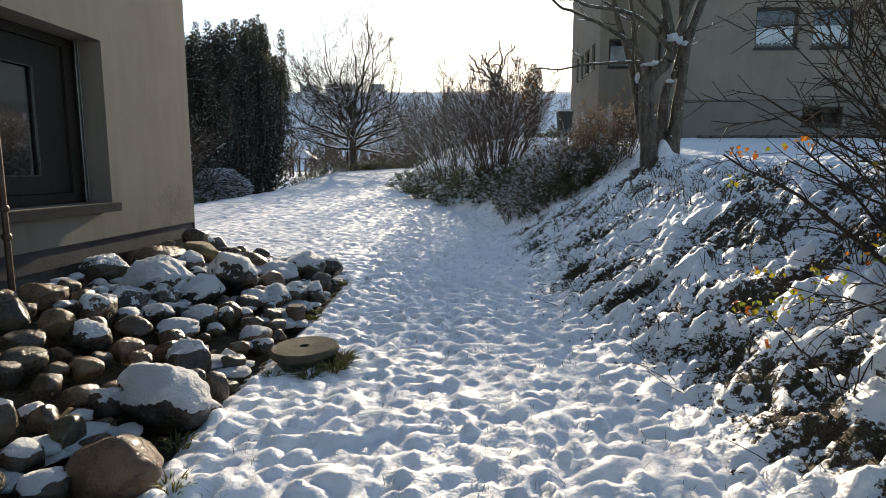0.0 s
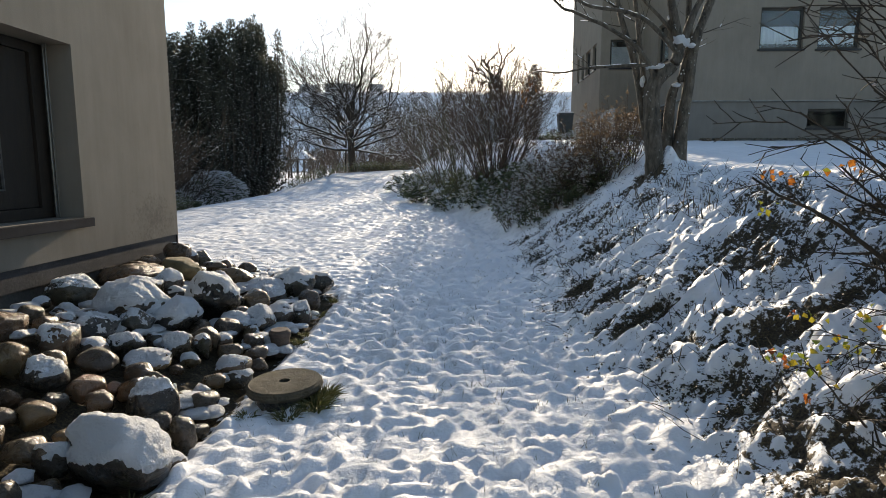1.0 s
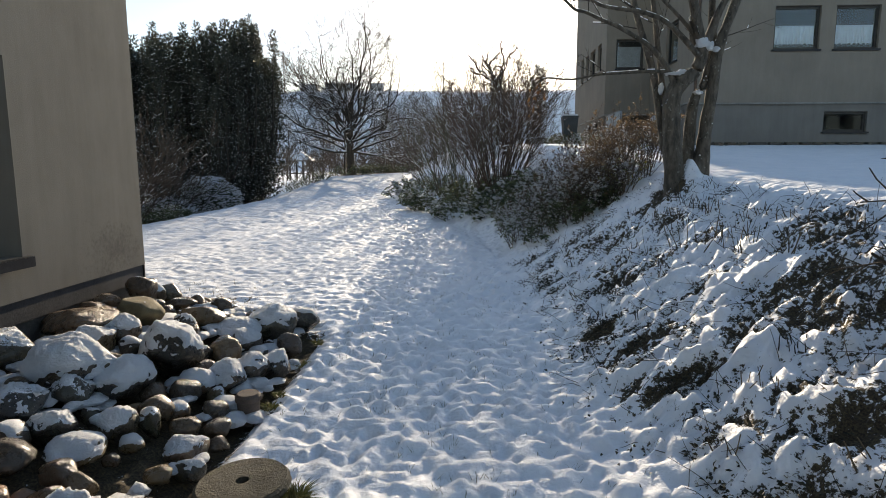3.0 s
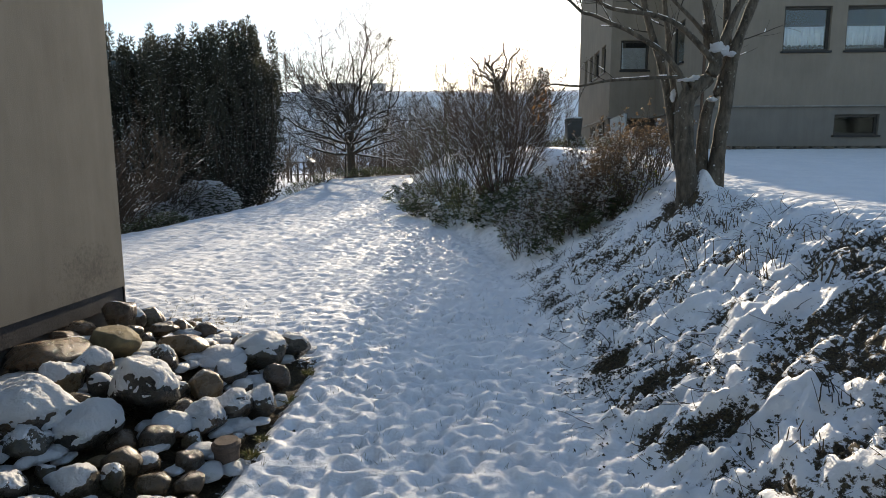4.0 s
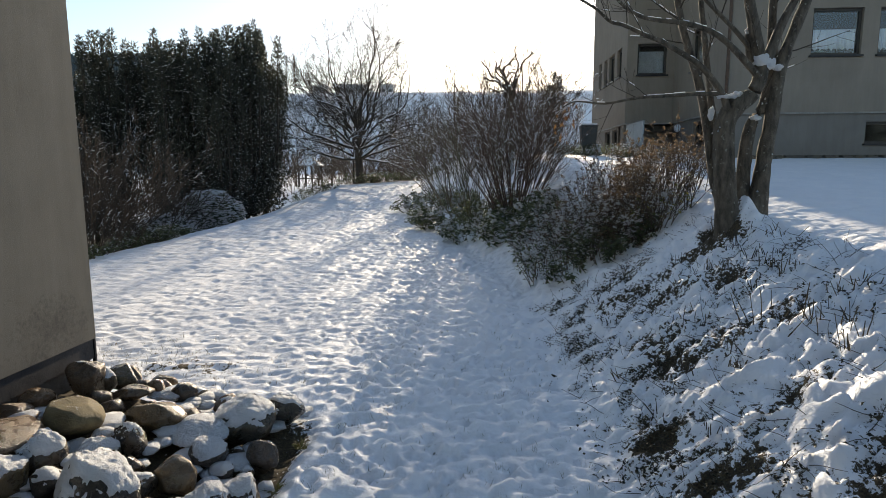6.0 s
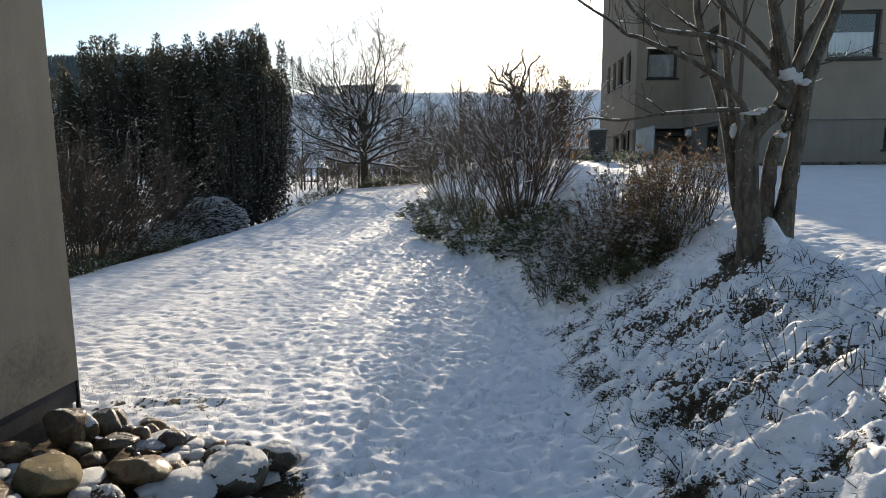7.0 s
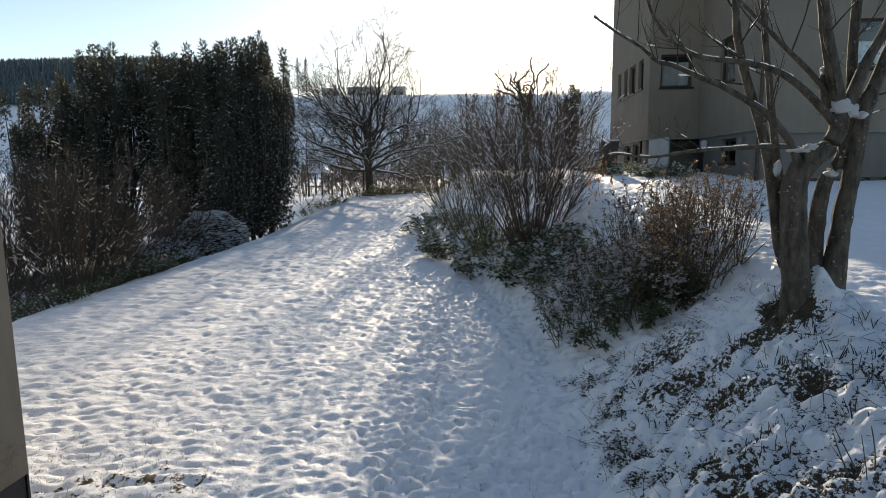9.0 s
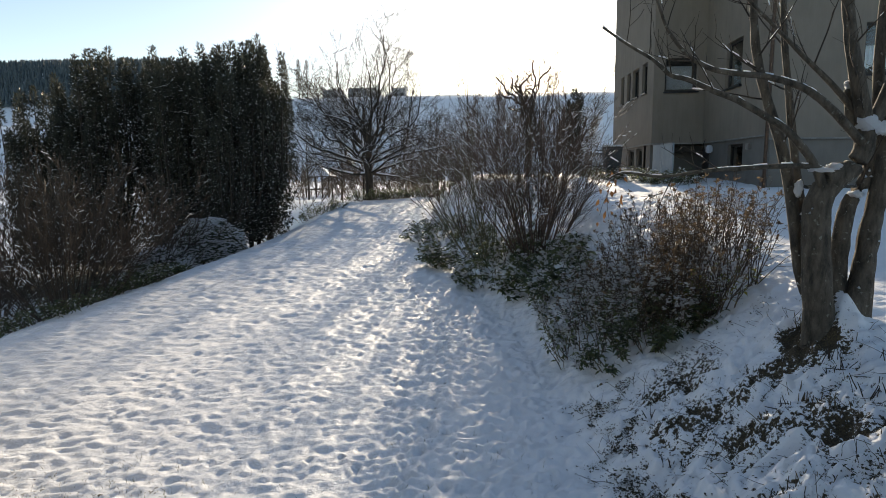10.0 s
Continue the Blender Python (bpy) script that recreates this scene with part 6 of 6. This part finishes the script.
# ---------- the tall hedge ----------
def columnar_conifer(seed, height, wide, n):
    """A dense upright pine: many slender leaders, each set round with needle brushes, a dab of snow on many."""
    g = random.Random(seed)
    t = thing("conifer", "tall dark green upright pine flecked with snow", "conifer", group="conifer hedge")
    V, F, SV, SF = [], [], [], []
    tops = [(0, 0, height)]
    for k in range(17):
        a, q = 2.4 * k, math.sqrt((k + 0.6) / 17) * 0.72
        tops.append((math.cos(a) * q * wide, math.sin(a) * q * wide, height * (1.0 - 0.22 * q * q) * g.uniform(0.72, 1.11)))

    def brush(c, d, size, blades=7):
        for j in range(blades):
            e = (d + rand_dir(g) * 0.85).normalized()
            s = e.cross(rand_dir(g))
            if s.length < 1e-3:
                continue
            s = s.normalized() * size * 0.085
            L = size * g.uniform(0.7, 1.2)
            k0 = len(V)
            V.extend([c, c + e * L * 0.5 + s, c + e * L, c + e * L * 0.5 - s])
            F.extend([(k0, k0 + 1, k0 + 2), (k0, k0 + 2, k0 + 3)])
    for k in range(n):
        tx, ty, th = g.choice(tops)
        u = 0.03 + 0.95 * g.random() ** 0.8
        a = g.uniform(0, 6.283)
        q = (0.10 + 0.42 * (1 - u) ** 0.7) * math.sqrt(g.random()) * (0.55 + 0.45 * min(1, u * 4))
        w = min(1, 0.55 + u * 0.9)
        out = Vector((math.cos(a), math.sin(a), 0))
        c = Vector((tx * w, ty * w, u * th)) + out * q
        brush(c, Vector((0, 0, 0.9)) + out * 0.6, g.uniform(0.13, 0.24))
        if g.random() < 0.8:
            blob(SV, SF, c + Vector((0, 0, 0.10)) + out * 0.14, 0.018 + 0.046 * g.random() ** 2, g, 0.45)
    for tx, ty, th in tops:                               # slim tips
        for k in range(38):
            u = k / 37
            a = k * 2.4
            q = 0.05 + 0.17 * (1 - u) ** 0.8
            out = Vector((math.cos(a), math.sin(a), 0))
            brush(Vector((tx, ty, th - 1.15 + 1.2 * u)) + out * q, Vector((0, 0, 1.0)) + out * 0.4, 0.19, 7)
    mesh_ob("foliage", V, F, M_YEW, t, "dense dark needle tufts")
    mesh_ob("snow_cover", SV, SF, M_SNOW, t)
    V, F = [], []
    for tx, ty, th in tops[:1]:
        tube(V, F, [Vector((tx * 0.2, ty * 0.2, -0.3)), Vector((tx * 0.8, ty * 0.8, th * 0.5)), Vector((tx, ty, th * 0.96))], [0.11, 0.07, 0.012], 6)
    mesh_ob("trunk", V, F, M_BARK_DARK, t, smooth=True)
    for tx, ty, th in tops[1:]:
        V, F = [], []
        tube(V, F, [Vector((0, 0, 0.5)), Vector((tx * 0.8, ty * 0.8, th * 0.45)), Vector((tx, ty, th * 0.96))], [0.05, 0.05, 0.012], 5)
        mesh_ob("limb", V, F, M_BARK_DARK, t, smooth=True)
    return t


kinds = [columnar_conifer(200 + k, h, w, n) for k, (h, w, n) in enumerate(((8.7, 1.5, 2700), (9.2, 1.4, 2700), (8.4, 1.55, 2700)))]
spots = [(-9.3, 30.8, 0, 0.93), (-10.3, 31.8, 1, 0.97), (-11.2, 30.6, 2, 1.02), (-12.4, 31.6, 1, 1.03), (-13.3, 30.4, 0, 1.0), (-14.4, 31.2, 2, 1.04), (-15.6, 30.0, 1, 1.0),
         (-16.4, 29.2, 0, 0.98), (-17.4, 29.4, 2, 0.92), (-18.6, 28.8, 0, 0.86), (-10.4, 33.4, 2, 1.05), (-14.9, 32.6, 0, 1.0), (3.4, 28.9, 1, 0.36), (-10.0, 28.3, 0, 0.80), (-9.7, 29.6, 2, 0.92), (-11.0, 29.2, 1, 0.90), (-12.3, 29.4, 2, 1.0)]
for k, (x, y, i, s) in enumerate(spots):
    m = pose(x, y, at(x, y) - 0.05, 0, 0, 67 * k)
    ob = kinds[i]
    if not ob.get("used"):
        ob["used"] = 1
        ob.matrix_basis = m @ Matrix.Diagonal((s, s, s, 1))
    else:
        c = copy_thing(ob, m)
        c.scale = (s, s, s)
for ob in kinds:
    del ob["used"]


# ---------- the spreading tree on the crest ----------
def spreading_tree(x, y, h, seed, label, snow=0.8, thick=0.0075, limbs_n=32, fine=5):
    g = random.Random(seed)
    t = thing("tree", label, "tree", x, y, at(x, y) - 0.1)
    limbs = []
    pts, rad = limb(g, Vector((0, 0, 0)), Vector((0.02, 0, 1)), h * 0.23, h * 0.019, h * 0.0135, 6, 0.05, 0.05)
    limbs.append((0, pts, rad))
    for k in range(limbs_n):
        a = 2.4 * k + g.uniform(-0.3, 0.3)
        u = k / (limbs_n - 1)                             # low limbs reach out, high ones climb
        i = 3 + int(3 * u + 0.5)
        d = Vector((math.cos(a), math.sin(a), 0.06 + 1.9 * u ** 1.3))
        p2, r2 = limb(g, pts[min(i, len(pts) - 1)], d, h * (0.45 + 0.10 * math.sin(math.pi * u)) * g.uniform(0.88, 1.04) * (1 - 0.26 * u ** 3), rad[-1] * 0.40, 0.013, 14, 0.30, 0.05)
        sub = []
        grow(g, sub, p2, r2, 1, [None, (11, h * 0.17, 48, 0.28, 0.06, 0.18, 6), (fine, h * 0.085, 46, 0.22, 0.07, 0.12, 4), (3, h * 0.05, 42, 0.14, 0.06, 0.15, 3)])
        limbs += sub
    V, F = [], []
    tube(V, F, pts, [r * (1.35 if i == 0 else 1) for i, r in enumerate(rad)], 10)
    mesh_ob("trunk", V, F, M_BARK_DARK, t, smooth=True)
    woody("branchwork", limbs[1:], M_BARK_DARK, t, g, snow, (7, 6, 4, 3, 3), thick, 0.014)
    return t


spreading_tree(-7.6, 43.4, 15.4, 301, "bare spreading tree with snow along its limbs")


# ---------- beyond the crest ----------
def slim_tree(seed, h, label):
    g = random.Random(seed)
    t = thing("tree", label, "tree")
    limbs = []
    pts, rad = limb(g, Vector((0, 0, 0)), Vector((0, 0, 1)), h, h * 0.014, 0.01, 9, 0.05, 0.05)
    grow(g, limbs, pts, rad, 0, [(20, h * 0.34, 42, 0.10, 0.07, 0.12, 5), (6, h * 0.15, 40, 0.12, 0.07, 0.12, 4), (4, h * 0.07, 36, 0.1, 0.05, 0.2, 3)])
    V, F = [], []
    tube(V, F, pts, rad, 7)
    mesh_ob("trunk", V, F, M_BARK_DARK, t, smooth=True)
    woody("branchwork", limbs[1:], M_TWIG, t, g, 0.0, (5, 4, 3, 3), 0.006)
    return t


base_trees = [slim_tree(400 + k, h, "slim bare tree beyond the lawn") for k, h in enumerate((7.0, 7.6, 5.8))]
slots = [(-3.4, 46, 0), (-1.2, 44, 1), (0.6, 41, 2), (-9.5, 50, 1), (-12.5, 55, 0), (-6.0, 52, 2), (-2.2, 56, 1), (2.6, 47, 0), (-15.5, 50, 2), (4.4, 44, 2),
         (-17.0, 60, 0), (-8.0, 62, 1), (-12.0, 68, 2), (1.5, 60, 1), (5.8, 58, 0), (-21.0, 66, 1), (3.0, 38.5, 2), (-4.6, 66, 0), (-7.5, 78, 1), (-4.6, 82, 2), (-1.5, 79, 0), (2.0, 84, 1), (12.5, 80, 2)]
for k, (x, y, i) in enumerate(slots):
    m = pose(x, y, at(x, y) - 0.1, 0, 0, 71 * k)
    s = (0.82 + 0.05 * (k % 6)) * (1.6 if y > 75 else 1.0)
    if k < 3:
        base_trees[i].matrix_basis = m @ Matrix.Diagonal((s, s, s, 1))
    else:
        copy_thing(base_trees[i], m).scale = (s, s, s)


def twisted_tree():
    """A corkscrew tree that rises behind the shrubs."""
    g = random.Random(431)
    x, y = 1.8, 30.4
    t = thing("tree", "bare tree with twisted contorted crown", "tree", x, y, at(x, y) - 0.1)
    limbs = []
    pts, rad = limb(g, Vector((0, 0, 0)), Vector((0, 0, 1)), 2.9, 0.12, 0.08, 6, 0.1, 0.05)
    limbs.append((0, pts, rad))
    for k in range(11):
        p, r = limb(g, pts[-1 - k % 2], Vector((g.uniform(-1, 1), g.uniform(-1, 1), 1.1)), g.uniform(1.6, 2.6), 0.055, 0.028, 14, 0.6, 0.07)
        sub = []
        grow(g, sub, p, r, 1, [None, (5, 0.7, 60, 0.5, 0.05, 0.3, 7)])
        limbs += sub
    woody("branchwork", limbs, M_TWIG_RED, t, g, 0.15, (7, 5, 4), 0.012)


twisted_tree()


def larch(x, y, h, seed):
    g = random.Random(seed)
    t = thing("larch", "tall thin bare larch on the far slope", "tree", x, y, at(x, y), "far larches")
    V, F = [], []
    tube(V, F, [Vector((0, 0, 0)), Vector((0, 0, h))], [0.22, 0.03], 6)
    for k in range(90):
        z = h * (0.2 + 0.78 * k / 90)
        a = k * 2.4
        L = (1 - z / h) * h * 0.17 + 0.4
        p = Vector((0, 0, z))
        e = p + Vector((math.cos(a) * L, math.sin(a) * L, -0.18 * L))
        tube(V, F, [p, p.lerp(e, 0.6) + Vector((0, 0, -0.1)), e], [0.05, 0.04, 0.03], 3)
        for j in range(7):
            q = p.lerp(e, 0.25 + 0.1 * j)
            tube(V, F, [q, q + Vector((g.uniform(-.35, .35), g.uniform(-.35, .35), -g.uniform(0.15, 0.55)))], [0.035, 0.02], 3)
    mesh_ob("trunk", V, F, M_BARK_DARK, t)


larch(-71.0, 206, 13.8, 1)
larch(-66.5, 207, 13.6, 2)
larch(-63.0, 205, 13.2, 3)


def gazebo():
    x, y = -17.2, 64.0
    z = at(x, y)
    t = thing("gazebo", "small dark wooden gazebo with a snowy roof", "gazebo", x, y, z)
    for i in range(6):
        a = i * math.pi / 3
        bm = boxes((-0.07, -0.07, -0.2, 0.07, 0.07, 2.1), bevel=0.01)
        o = part("post", bm, M_BARK_DARK, t)
        o.location = (1.35 * math.cos(a), 1.35 * math.sin(a), 0)
    bm = bmesh.new()
    bmesh.ops.create_cone(bm, cap_ends=True, segments=6, radius1=1.85, radius2=0.05, depth=1.1, matrix=pose(0, 0, 2.65))
    part("roof", bm, M_ROOF, t)
    bm = bmesh.new()
    bmesh.ops.create_cone(bm, cap_ends=True, segments=6, radius1=1.78, radius2=0.04, depth=1.08, matrix=pose(0, 0, 2.72))
    part("snow_cover", bm, M_SNOW, t)
    for i in range(5):
        a = i * math.pi / 3
        b = a + math.pi / 3
        V, F = [], []
        tube(V, F, [Vector((1.35 * math.cos(a), 1.35 * math.sin(a), 0.85)), Vector((1.35 * math.cos(b), 1.35 * math.sin(b), 0.85))], [0.05, 0.05], 4)
        mesh_ob("rail", V, F, M_BARK_DARK, t)


gazebo()


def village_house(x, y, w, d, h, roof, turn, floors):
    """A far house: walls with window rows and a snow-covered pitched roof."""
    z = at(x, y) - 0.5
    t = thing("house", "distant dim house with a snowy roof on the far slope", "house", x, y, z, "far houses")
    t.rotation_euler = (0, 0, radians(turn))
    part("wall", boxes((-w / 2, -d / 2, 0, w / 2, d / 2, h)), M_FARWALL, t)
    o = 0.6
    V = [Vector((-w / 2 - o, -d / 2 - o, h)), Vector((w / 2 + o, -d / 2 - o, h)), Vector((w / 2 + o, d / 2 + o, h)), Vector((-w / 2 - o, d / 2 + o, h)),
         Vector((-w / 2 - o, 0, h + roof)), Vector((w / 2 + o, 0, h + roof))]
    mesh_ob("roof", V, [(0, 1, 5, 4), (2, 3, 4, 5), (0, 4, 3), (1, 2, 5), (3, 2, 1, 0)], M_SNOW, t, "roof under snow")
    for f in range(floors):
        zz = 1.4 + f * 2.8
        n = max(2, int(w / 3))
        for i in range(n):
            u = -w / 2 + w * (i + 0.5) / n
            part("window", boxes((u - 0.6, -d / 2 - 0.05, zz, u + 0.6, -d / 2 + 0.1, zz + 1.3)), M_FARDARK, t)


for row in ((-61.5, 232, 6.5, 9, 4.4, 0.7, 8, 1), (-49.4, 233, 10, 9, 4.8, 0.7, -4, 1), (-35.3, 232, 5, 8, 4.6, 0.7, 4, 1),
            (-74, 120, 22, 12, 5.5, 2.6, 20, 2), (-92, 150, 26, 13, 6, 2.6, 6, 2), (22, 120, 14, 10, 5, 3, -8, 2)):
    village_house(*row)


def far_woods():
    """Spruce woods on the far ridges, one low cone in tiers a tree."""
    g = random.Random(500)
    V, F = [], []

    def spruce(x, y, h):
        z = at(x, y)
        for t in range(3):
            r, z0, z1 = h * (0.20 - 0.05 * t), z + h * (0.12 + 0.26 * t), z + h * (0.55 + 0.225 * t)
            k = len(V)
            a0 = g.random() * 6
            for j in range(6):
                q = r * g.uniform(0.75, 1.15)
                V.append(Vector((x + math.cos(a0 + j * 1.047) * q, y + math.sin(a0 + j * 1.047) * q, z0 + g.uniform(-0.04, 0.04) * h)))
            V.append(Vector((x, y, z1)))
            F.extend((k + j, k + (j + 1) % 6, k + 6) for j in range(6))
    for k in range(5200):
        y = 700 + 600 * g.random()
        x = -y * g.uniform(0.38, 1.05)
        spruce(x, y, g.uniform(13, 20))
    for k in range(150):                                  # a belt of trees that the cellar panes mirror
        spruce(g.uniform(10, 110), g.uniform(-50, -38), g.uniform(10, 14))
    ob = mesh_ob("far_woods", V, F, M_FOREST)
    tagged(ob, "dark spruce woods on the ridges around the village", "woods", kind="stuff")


far_woods()
